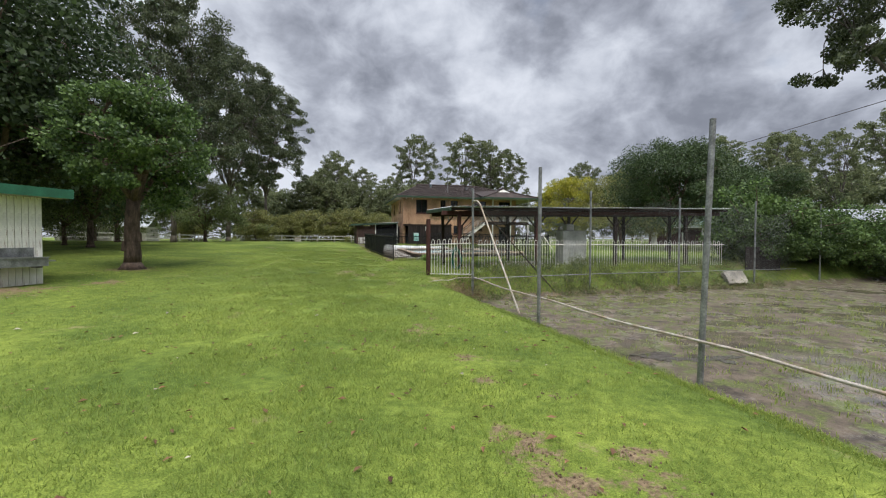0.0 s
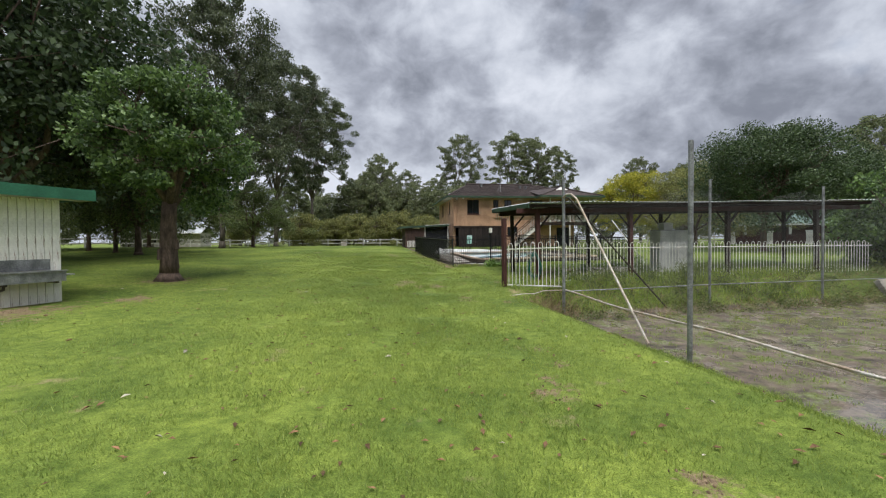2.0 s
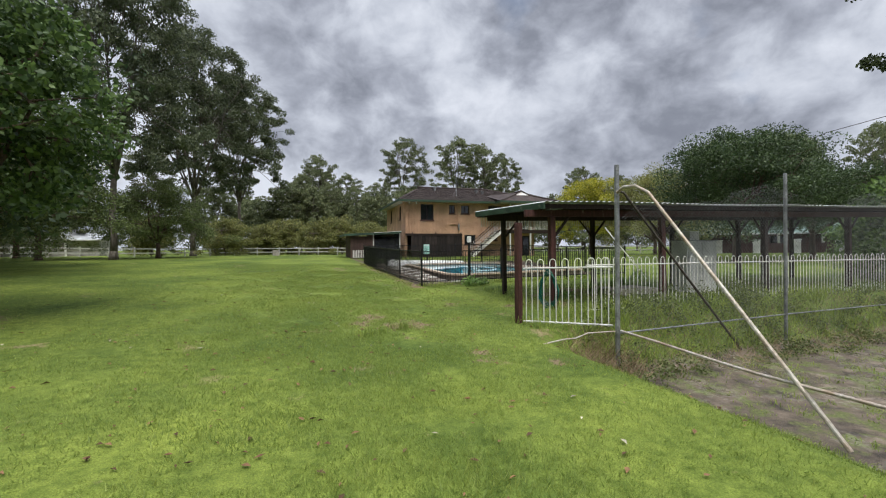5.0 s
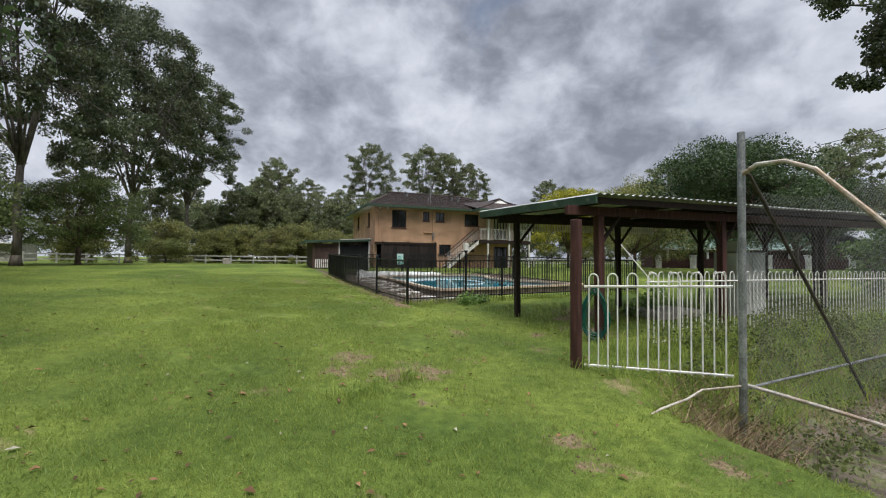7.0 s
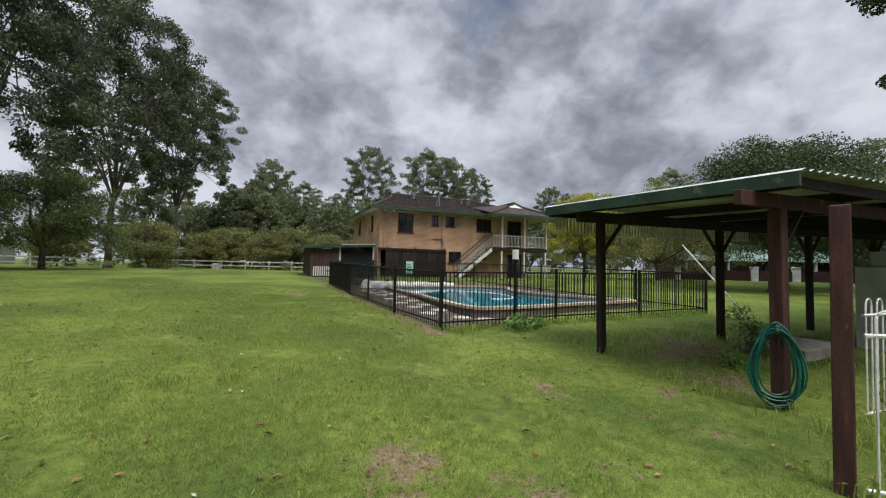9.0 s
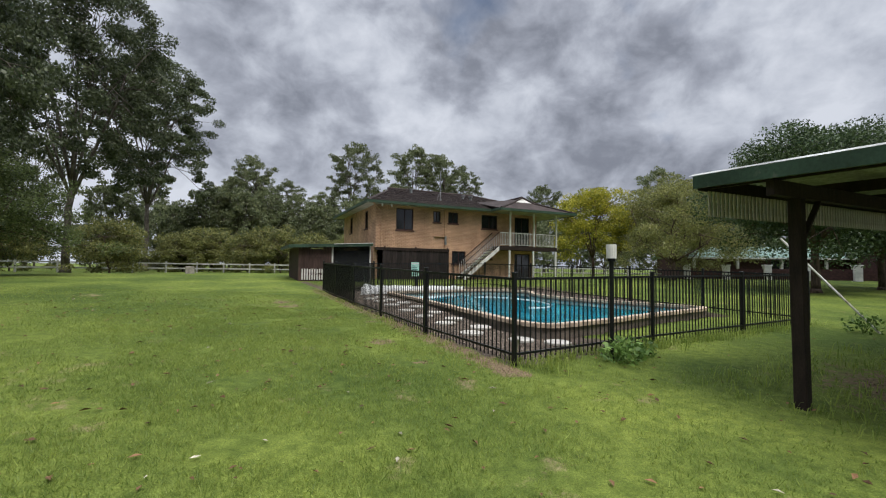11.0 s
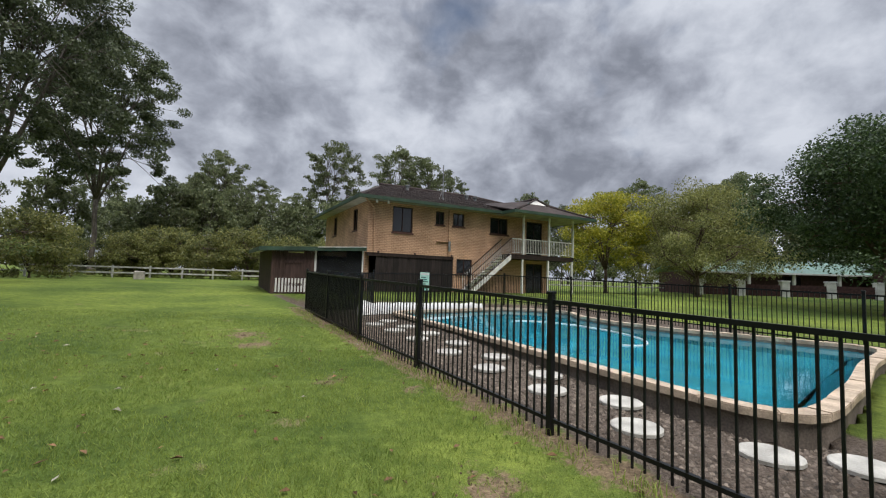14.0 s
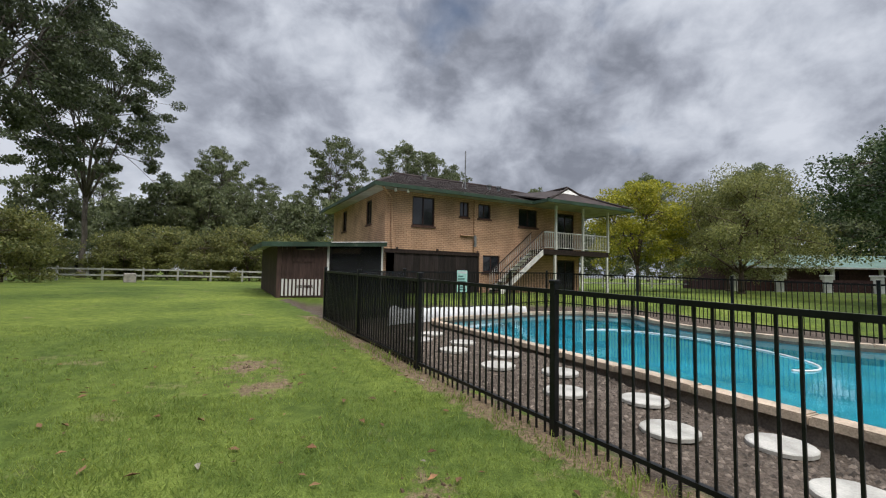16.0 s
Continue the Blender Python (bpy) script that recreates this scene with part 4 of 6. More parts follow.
def pool_fence(nodes, screened=(), first=0):
    """Black tubular fence: posts with caps, two rails a panel, pickets."""
    f = thing("pool_fence", "black tubular metal pool fence", "fence", group="pool fence sides")
    nodes = [Vector(q) for q in nodes]
    a, b, spans = nodes[0], nodes[-1], len(nodes) - 1
    ang = math.atan2(b.y - a.y, b.x - a.x)
    post = Geo().bevel_box(-0.028, -0.028, -0.35, 0.028, 0.028, 1.25, 0.004).bevel_box(-0.034, -0.034, 1.25, 0.034, 0.034, 1.28, 0.008).mesh("post", "black_metal")
    pick = Geo().box(-0.0075, -0.0075, -0.06, 0.0075, 0.0075, 1.09).mesh("picket", "black_metal")
    for k in range(first, spans + 1):
        p = nodes[k]
        o = part("post", post, None, f)
        o.location, o.rotation_euler.z = (p.x, p.y, yard_z(p)), ang
    for k in range(spans):
        p, q = nodes[k], nodes[k + 1]
        zp, zq = yard_z(p), yard_z(q)
        d = (q - p).normalized()
        nn = Vector((-d.y, d.x))
        for h, t in ((0.125, 0.032), (1.165, 0.036)):
            g = Geo()
            vs = []
            for pt, zz in ((p + d * 0.036, zp), (q - d * 0.036, zq)):
                vs += [(pt.x + nn.x * s * 0.018, pt.y + nn.y * s * 0.018, zz + h + e * t) for s, e in ((-1, 0), (1, 0), (1, 1), (-1, 1))]
            g.add(vs, [(3, 2, 1, 0), (4, 5, 6, 7), (0, 1, 5, 4), (1, 2, 6, 5), (2, 3, 7, 6), (3, 0, 4, 7)])
            part("rail", g, "black_metal", f)
        m = int(((q - p).length - 0.07) / 0.098)
        for i in range(1, m + 1):
            t = i / (m + 1)
            c = p.lerp(q, t)
            o = part("picket", pick, None, f)
            o.location, o.rotation_euler.z = (c.x, c.y, lerp(zp, zq, t) + 0.09), ang
        if k in screened:
            g = Geo()
            off = nn * -0.028
            r = 12
            for i in range(r + 1):
                c = p.lerp(q, i / r) + off * (1 + 0.4 * noise.noise((i, k, 0)))
                z = lerp(zp, zq, i / r)
                g.v += [(c.x, c.y, z + 0.04), (c.x, c.y, z + 1.18 + 0.012 * noise.noise((i * 0.7, k, 2)))]
            g.f += [(2 * i, 2 * i + 2, 2 * i + 3, 2 * i + 1) for i in range(r)]
            part("shade_screen", g, "shade_cloth", f, "black shade cloth tied to the fence")
    return f


FC = (6.0, 23.95)
FD = (1.6, 37.0)
def along(a, b, n):
    return [tuple(Vector(a).lerp(Vector(b), k / n)) for k in range(n + 1)]


pool_fence(((-2.58, 21.06), (-3.49, 23.41), (-4.25, 25.8), (-4.96, 27.95), (-5.62, 30.2), (-6.26, 32.5)), screened=(3, 4))
pool_fence((FENCE_A, (0.40, 22.16), (3.2, 23.06), FC), first=1)
pool_fence((FC, (5.2, 26.3), (4.43, 28.68), (3.5, 31.05), (2.76, 33.52), FD), first=1)
pool_fence(along(FENCE_B, FD, 4), screened=(0,), first=1)


def pool_lamp():
    z = 0.42
    t = thing("pool_lamp", "black post lamp with a white cylinder shade", "lamp", pose(-0.89, 21.38, z))
    part("pole", Geo().tube([(0, 0, -0.2), (0, 0, 1.46)], 0.035, 10), "black_metal", t)
    part("collar", Geo().tube([(0, 0, 1.46), (0, 0, 1.505)], 0.06, 12), "black_metal", t)
    part("shade", Geo().tube([(0, 0, 1.506), (0, 0, 1.515), (0, 0, 1.71), (0, 0, 1.72)], 0.075, 14), "white_paint", t, "white cylindrical shade")


pool_lamp()


def pool_sign():
    p = Vector(FENCE_B).lerp(Vector(FD), 0.49)
    t = thing("safety_sign", "pale green resuscitation notice wired to the fence", "sign", pose(p.x, p.y - 0.05, yard_z(p) + 0.5, 0, 0, 30))
    part("board", Geo().bevel_box(-0.22, -0.012, 0.1, 0.22, 0.0, 0.74, 0.004), "sign_green", t)
    part("heading_bar", Geo().box(-0.19, -0.018, 0.65, 0.19, -0.013, 0.71), "white_paint", t)
    for k in range(6):
        w = 0.17 - 0.03 * (k % 3)
        part("text_bar", Geo().box(-0.18, -0.018, 0.15 + 0.08 * k, -0.18 + 2 * w, -0.013, 0.185 + 0.08 * k), "sign_text", t)


pool_sign()

# ---------------------------------------------------------------- old court fence
def gz(p):
    return ground_z(p[0], p[1])


def court_fence():
    f = thing("court_fence", "old galvanised court fence with sagging chain-link wire", "fence")
    A, B = Vector(L1A), Vector(L1B)
    for px, py, lean, zt in ((1.01, 13.9, 0.0, 3.2), (2.31, 9.68, 0.012, 3.21), (3.68, 5.65, 0.12, 3.2), (5.05, 0.9, 0.0, 3.0)):
        part("post", Geo().tube([(px, py, -0.75), (px + lean, py, zt)], 0.042, 10), "galv", f)
    d2 = (Vector(L2B) - A).normalized()
    for k in range(1, 5):
        p = A + d2 * (4.73 + 4.3 * (k - 1))
        part("post", Geo().tube([(p.x, p.y, -0.75), (p.x, p.y, 3.2 + (0.12 if k == 1 else 0.0))], 0.036, 10), "galv", f)
    # bottom rail of the open side, sagging between posts
    pts = []
    for i in range(41):
        t = i / 40
        p = A.lerp(B, t)
        z = lerp(0.22, 0.13, min(1, t * 3)) - 0.05 * abs(math.sin(t * math.pi * 2.95)) + 0.02 * noise.noise((t * 9, 0, 0))
        pts.append((p.x + 0.06, p.y, z))
    part("bottom_rail", Geo().tube(pts, 0.021, 8), "old_pipe", f, "bent weathered steel rail")
    # loose length of the rail beyond the corner post, fallen on the grass
    part("bent_rail", Geo().tube([(A.x + 0.05, A.y, 0.22), (0.45, 13.86, 0.20), (0.2, 13.78, 0.13), (-0.05, 13.62, 0.15), (-0.3, 13.52, 0.13), (-0.54, 13.4, 0.10)], 0.012, 7), "old_pipe", f, "bent end of a fallen rail")
    part("brace", Geo().tube([(1.0, 13.86, 2.70), (1.04, 13.72, 2.78), (1.12, 13.45, 2.76), (1.2, 13.2, 2.62), (2.05, 10.76, -0.45)], 0.026, 8), "old_pipe", f, "pale bent brace pipe")
    q = A + d2 * 3.3
    part("brace", Geo().tube([(A.x, A.y, 2.75), (A.x + 0.15, A.y + 0.04, 2.7), (q.x, q.y, -0.45)], 0.022, 8), "dark_pipe", f, "dark rusty brace pipe")
    # long rail and chain-link of the far side
    e = A + d2 * 16.0
    part("rail", Geo().tube([(A.x, A.y, 0.18), (lerp(A.x, e.x, 0.3), lerp(A.y, e.y, 0.3), 0.22), (e.x, e.y, 0.2)], 0.016, 6), "galv", f)
    g = Geo()
    H0, H1, ln, w = -0.35, 3.05, 15.8, 0.0017
    pitch = 0.085
    topz = lambda s: H1 - 0.28 * abs(math.sin(s / 4.1 * math.pi)) - (0.5 * max(0, 1 - s / 3.0))
    s = -3.4
    while s < ln:
        for sg in (1, -1):
            u0 = s if sg > 0 else s + (H1 - H0)
            pts = []
            for k in range(9):
                hz = lerp(H0, H1, k / 8)
                u = u0 + sg * (hz - H0)
                if 0.05 <= u <= ln and hz <= topz(u) + 0.2:
                    c = A + d2 * u
                    b = 0.06 * noise.noise((u * 0.5, hz * 0.7, 0))
                    pts.append((c.x - d2.y * b, c.y + d2.x * b, min(hz, topz(u))))
            if len(pts) > 1:
                g.tube(pts, w, 3, caps=False)
        s += pitch
    part("chain_link", g, "wire", f, "sagging chain-link netting")
    return f


court_fence()


def white_fence(a, b, za, zb, hoops=True):
    """White loop-top fence: two rails, upright rods joined in pairs by hoops."""
    f = thing("loop_top_fence", "white loop-top metal fence with flaking paint", "fence", group="white loop-top fence")
    a, b = Vector(a), Vector(b)
    ln = (b - a).length
    d = (b - a).normalized()
    ang = math.degrees(math.atan2(d.y, d.x))
    slope = math.atan2(zb - za, ln)
    h = 1.28
    rod = Geo().tube([(0, 0, 0), (0, 0, h - 0.09)], 0.0095, 6).mesh("rod", "white_metal")
    pts = [(0.06 * (1 - math.cos(t)), 0, h - 0.09 + 0.075 * math.sin(t)) for t in np.linspace(0, math.pi, 9)]
    hoop = Geo().tube(pts, 0.0095, 6).mesh("hoop", "white_metal")
    for zz, r in ((0.06, 0.016), (h - 0.16, 0.016)):
        part("rail", Geo().tube([(a.x, a.y, za + zz), (b.x, b.y, zb + zz)], r, 6), "white_metal", f)
    m = int(ln / 0.12)
    for i in range(m):
        s = 0.06 + i * 0.12
        p = a + d * s
        z = lerp(za, zb, s / ln)
        o = part("rod", rod, None, f)
        o.location = (p.x, p.y, z + 0.03)
        o.rotation_euler = (radians(1.2 * noise.noise((i, 3, 0))), radians(1.5 * noise.noise((i, 1, 0))), radians(ang))
        if i % 2 == 0 and i < m - 1:
            o = part("hoop", hoop, None, f)
            o.location, o.rotation_euler.z = (p.x, p.y, z + 0.03), radians(ang)
    return f


white_fence((-0.46, 14.9), (0.96, 13.98), 0.19, 0.25)
white_fence((1.35, 16.26), (6.5, 17.65), 0.18, 0.17)
white_fence((6.5, 17.65), (13.0, 19.25), 0.17, 0.16)


def red_post():
    z = ground_z(-0.54, 14.98)
    tagged(part("fence_post", Geo().bevel_box(-0.06, -0.06, -0.3, 0.06, 0.06, 2.235 - z, 0.008), "red_post"), "tall dark red painted square timber post", "post").matrix_basis = pose(-0.54, 14.98, z, 0, 0, 38)


red_post()

# ---------------------------------------------------------------- open shelter
SH = pose(0.17, 16.06, 0, 0, 0, 16.5) @ pose(0, 0, 0, 0, -0.9, 0)
SHL, SHD = 14.0, 3.8


def make_shelter():
    h = thing("open_shelter", "open timber shelter with corrugated roof and green fascia", "shelter", SH)
    zf, zbk = 2.73, 2.83       # roof edge in front and behind
    # corrugated sheet
    g = Geo()
    n = 170
    for i in range(n + 1):
        u = 0.12 + (SHL + 0.08) * i / n
        w = 0.016 * (1 if i % 2 else -1)
        sag = 0.035 * noise.noise((u * 0.25, 0, 0))
        for v in (-0.12, 1.2, 2.4, SHD + 0.1):
            g.v.append((u, v, lerp(zf, zbk, v / SHD) + w + sag + 0.05))
    g.f += [(i * 4 + j, (i + 1) * 4 + j, (i + 1) * 4 + j + 1, i * 4 + j + 1) for i in range(n) for j in range(3)]
    part("roof_sheet", g, "roof_sheet", h, "pale corrugated roof sheeting")
    zz = lambda v: lerp(zf, zbk, v / SHD)
    part("fascia", Geo().box(0.165, 0.0, zf - 0.10, SHL + 0.1, 0.04, zf + 0.01), "dark_timber", h, "dark front fascia board")
    part("fascia", Geo().slab([(0.12, -0.1, zf + 0.03), (0.16, -0.1, zf + 0.03), (0.16, SHD + 0.05, zbk + 0.03), (0.12, SHD + 0.05, zbk + 0.03)], 0.145), "green_fascia", h, "green end fascia board")
    part("fascia", Geo().box(0.165, SHD - 0.02, zbk - 0.14, SHL + 0.1, SHD + 0.02, zbk + 0.01), "dark_timber", h)
    for v in (0.35, 3.1):
        zb = zz(v) - 0.115
        part("beam", Geo().bevel_box(-0.12 if v < 1 else 0.2, v - 0.04, zb - 0.16, SHL, v + 0.04, zb), "red_post" if v < 1 else "dark_timber", h, "red painted beam" if v < 1 else "")
    for k in range(9):
        u = 0.35 + k * (SHL - 0.55) / 8
        part("rafter", Geo().slab([(u - 0.025, 0.042, zf + 0.02), (u + 0.025, 0.042, zf + 0.02), (u + 0.025, SHD - 0.022, zbk + 0.02), (u - 0.025, SHD - 0.022, zbk + 0.02)], 0.13), "dark_timber", h)
    posts = [(0.62, 0.35), (4.05, 0.35), (8.0, 0.35), (11.95, 0.35), (0.72, 3.1), (4.0, 3.1), (7.4, 3.1), (10.7, 3.1), (13.7, 3.1)]
    for i, (u, v) in enumerate(posts):
        c = SH @ Vector((u, v, 0))
        z = ground_z(c.x, c.y) - 0.0157 * u
        w = 0.07 if v < 1 else 0.06
        zb = zz(v) - 0.276
        part("post", Geo().bevel_box(u - w, v - w, z - 0.25, u + w, v + w, zb, 0.008), "red_post" if v < 1 and i < 2 else "dark_timber", h)
        s = 0.5
        for du in ((1,) if i in (0, 4) else (1, -1)):
            part("brace", Geo().tube([(u + du * 0.05, v, zb - s), (u + du * s, v, zb)], 0.035, 4), "dark_timber", h)
    me = Geo().box(-0.02, 0, -0.30, 0.02, 0.012, 0).mesh("valance_batten", "pale_leaf")
    for k in range(70):
        part("valance_batten", me, None, h).location = (0.3 + 0.085 * k, SHD - 0.04, zbk - 0.142)


make_shelter()


def make_hose():
    c = SH @ Vector((0.62, 0.35, 0))
    t = thing("garden_hose", "coiled green garden hose hanging on the shelter post", "hose", pose(c.x - 0.12, c.y - 0.05, ground_z(c.x, c.y) + 0.50, 0, 0, -38))
    for k in range(8):
        rx, rz, oy = 0.155 + 0.012 * k + 0.01 * (k % 3), 0.34 + 0.018 * ((k * 5) % 8), 0.018 * (k % 4)
        pts = [(rx * math.cos(a) * (1 - 0.25 * math.sin(a)), -oy - 0.02 * math.sin(a * 2 + k), rz * math.sin(a)) for a in np.linspace(0, 2 * math.pi, 25)]
        part("coil", Geo().tube(pts, 0.0105, 6, caps=False), "hose", t)
    part("hook", Geo().tube([(0, 0.10, 0.36), (0, -0.08, 0.38), (0, -0.09, 0.44)], 0.01, 6), "galv", t)


make_hose()


def loose_things():
    # leaning pole
    tagged(part("leaning_pole", Geo().tube([(6.3, 22.7, 0.42), (5.1, 23.83, 2.54)], 0.022, 8), "white_metal"), "long pale pole leaning over the pool fence", "pole")
    # pump cabinet behind the fence
    c = (5.9, 19.2)
    z = ground_z(*c)
    t = thing("pump_cabinet", "white metal cabinet with a grey cap behind the fence", "cabinet", pose(*c, z, 0, 0, 18))
    part("body", Geo().bevel_box(-0.62, -0.28, 0.0, 0.62, 0.28, 1.55, 0.01), "tank_white", t)
    part("door", Geo().bevel_box(-0.58, -0.295, 0.06, -0.01, -0.282, 1.5, 0.004), "tank_white", t)
    part("door", Geo().bevel_box(0.01, -0.295, 0.06, 0.58, -0.282, 1.5, 0.004), "tank_white", t)
    part("lid", Geo().bevel_box(-0.64, -0.30, 1.552, 0.64, 0.30, 1.575, 0.01), "galv", t, "grey metal lid")
    part("meter_box", Geo().bevel_box(-0.35, -0.15, 1.577, 0.05, 0.15, 1.85, 0.01), "tank_white", t)
    # concrete slab under the shelter
    g = Geo().bevel_box(-0.8, -0.5, -0.1, 0.8, 0.5, 0.16, 0.02)
    c = SH @ Vector((4.2, 1.9, 0))
    tagged(part("concrete_block", g, "concrete"), "weathered concrete plinth under the shelter", "plinth").matrix_basis = pose(c.x, c.y, ground_z(c.x, c.y), 0, 0, 18)
    # stack of sheets and dark board wall at the end of the court
    c = (13.9, 18.9)
    t = thing("timber_screen", "dark weathered timber board screen", "screen", pose(*c, -0.05, 0, 0, 15))
    for k in range(14):
        part("board", Geo().box(-0.2 + 0.15 * k, 0.0 + 0.01 * (k % 2), -0.3, -0.06 + 0.15 * k, 0.03 + 0.01 * (k % 2), 1.25 + 0.03 * noise.noise((k, 0, 0))), "dark_boards", t)
    c = (12.6, 17.8)
    t = thing("sheet_stack", "leaning stack of pale corrugated sheets", "sheets", pose(*c, ground_z(*c), -35, 0, 15))
    for k in range(4):
        part("sheet", Geo().box(-0.5, -0.05 * k, 0.0, 0.55, -0.05 * k + 0.012, 0.6), "concrete", t)


    tagged(part("plastic_pipe", Geo().tube([(-2.31, 21.72, 0.47), (-2.38, 21.52, 0.56), (-2.42, 21.33, 0.70), (-2.46, 21.2, 0.76)], 0.02, 8), "white_metal"), "short bent white plastic pipe beside the fence post", "pipe")


loose_things()

# ---------------------------------------------------------------- cream shed
def make_shed():
    d = Vector((0.245, 0.97)).normalized()
    ang = math.degrees(math.atan2(d.y, d.x))
    s = thing("garden_shed", "cream board shed with flaking paint and green roof edge", "shed", pose(-10.55, 10.75, 0, 0, 0, ang))
    # along -x: the long wall seen from the lawn; +y: away from the lawn
    zb, zt, ln, dp = 0.02, 2.56, 6.0, 4.0
    part("base", Geo().box(-ln, 0.0, zb - 0.2, 0, dp, zb + 0.28), "block_base", s, "stained block footing")
    me = Geo().bevel_box(0.004, -0.015, zb + 0.28, 0.141, 0.01, zt, 0.006).mesh("wall_board", "cream_paint")
    for k in range(41):
        o = part("wall_board", me, None, s)
        o.location.x = -ln + 0.146 * k
        o.location.y = 0.004 * noise.noise((k, 0, 0))
    part("wall_core", Geo().box(-ln, 0.012, zb + 0.28, 0, dp, zt), "cream_paint", s)
    me = Geo().bevel_box(-0.01, 0.004, zb + 0.28, 0.015, 0.141, zt, 0.006).mesh("wall_board", "cream_paint")
    for k in range(27):
        part("wall_board", me, None, s).location.y = 0.03 + 0.146 * k
    part("roof", Geo().slab([(-ln - 0.4, -0.42, zt + 0.12), (0.42, -0.42, zt + 0.12), (0.42, dp + 0.3, zt + 0.42), (-ln - 0.4, dp + 0.3, zt + 0.42)], 0.04), "roof_sheet", s)
    part("fascia", Geo().box(-ln - 0.4, -0.46, zt + 0.0, 0.46, -0.424, zt + 0.24).box(0.424, -0.42, zt + 0.02, 0.46, dp + 0.3, zt + 0.26), "green_roof", s, "green painted fascia and gutter")
    part("eave_lining", Geo().box(-ln - 0.3, -0.42, zt + 0.0, 0.42, 0.0, zt + 0.02), "soffit", s)
    # wall sink
    k = thing("wash_trough", "galvanised wash trough fixed to the shed wall", "sink", pose(-10.55, 10.75, 0, 0, 0, ang))
    x0, x1, z0 = -1.22, -0.12, 0.80
    part("basin", Geo().box(x0, -0.40, z0, x1, -0.385, z0 + 0.20).box(x0, -0.03, z0, x1, -0.018, z0 + 0.20).box(x0, -0.385, z0, x0 + 0.015, -0.03, z0 + 0.20).box(x1 - 0.015, -0.385, z0, x1, -0.03, z0 + 0.20).box(x0, -0.40, z0 - 0.015, x1, -0.018, z0), "zinc_sink", k)
    part("rim", Geo().box(x0 - 0.02, -0.43, z0 + 0.2, x1 + 0.02, -0.38, z0 + 0.225).box(x1 + 0.001, -0.40, z0 + 0.10, x1 + 0.16, -0.02, z0 + 0.13), "zinc_sink", k)
    part("splashback", Geo().box(x0, -0.035, z0 + 0.226, x1 - 0.1, -0.018, z0 + 0.46), "zinc_sink", k)
    part("waste_pipe", Geo().tube([(x0 + 0.15, -0.2, z0 - 0.016), (x0 + 0.15, -0.2, z0 - 0.12), (x0 + 0.15, -0.02, z0 - 0.16)], 0.025, 8), "dark_pipe", k)
    for x in (x0 + 0.1, x1 - 0.15):
        part("bracket", Geo().box(x, -0.36, z0 - 0.055, x + 0.04, -0.018, z0 - 0.017), "dark_pipe", k)


make_shed()

# ---------------------------------------------------------------- trees


def leaf_cloud(g, centre, radii, count, size, rng, droop=0.0, shell=0.55):
    c = np.array(centre)
    dirs = rng.normal(size=(count, 3))
    dirs /= np.linalg.norm(dirs, axis=1)[:, None]
    rad = shell + (1 - shell) * rng.random(count) ** 0.6
    pos = c + dirs * rad[:, None] * np.array(radii)
    a = rng.normal(size=(count, 3)); a[:, 2] -= droop
    a /= np.linalg.norm(a, axis=1)[:, None]
    b = np.cross(a, rng.normal(size=(count, 3)))
    b /= np.linalg.norm(b, axis=1)[:, None] + 1e-9
    s = size * (0.6 + 0.8 * rng.random(count))[:, None]
    q0, q2 = pos - a * s * 0.5, pos + a * s * 0.5
    q1, q3 = pos + b * s * 0.30, pos - b * s * 0.30
    k = len(g.v)
    allv = np.stack([q0, q1, q2, q3], axis=1).reshape(-1, 3)
    g.v.extend(map(tuple, allv.tolist()))
    g.f.extend([(k + 4 * i, k + 4 * i + 1, k + 4 * i + 2, k + 4 * i + 3) for i in range(count)])


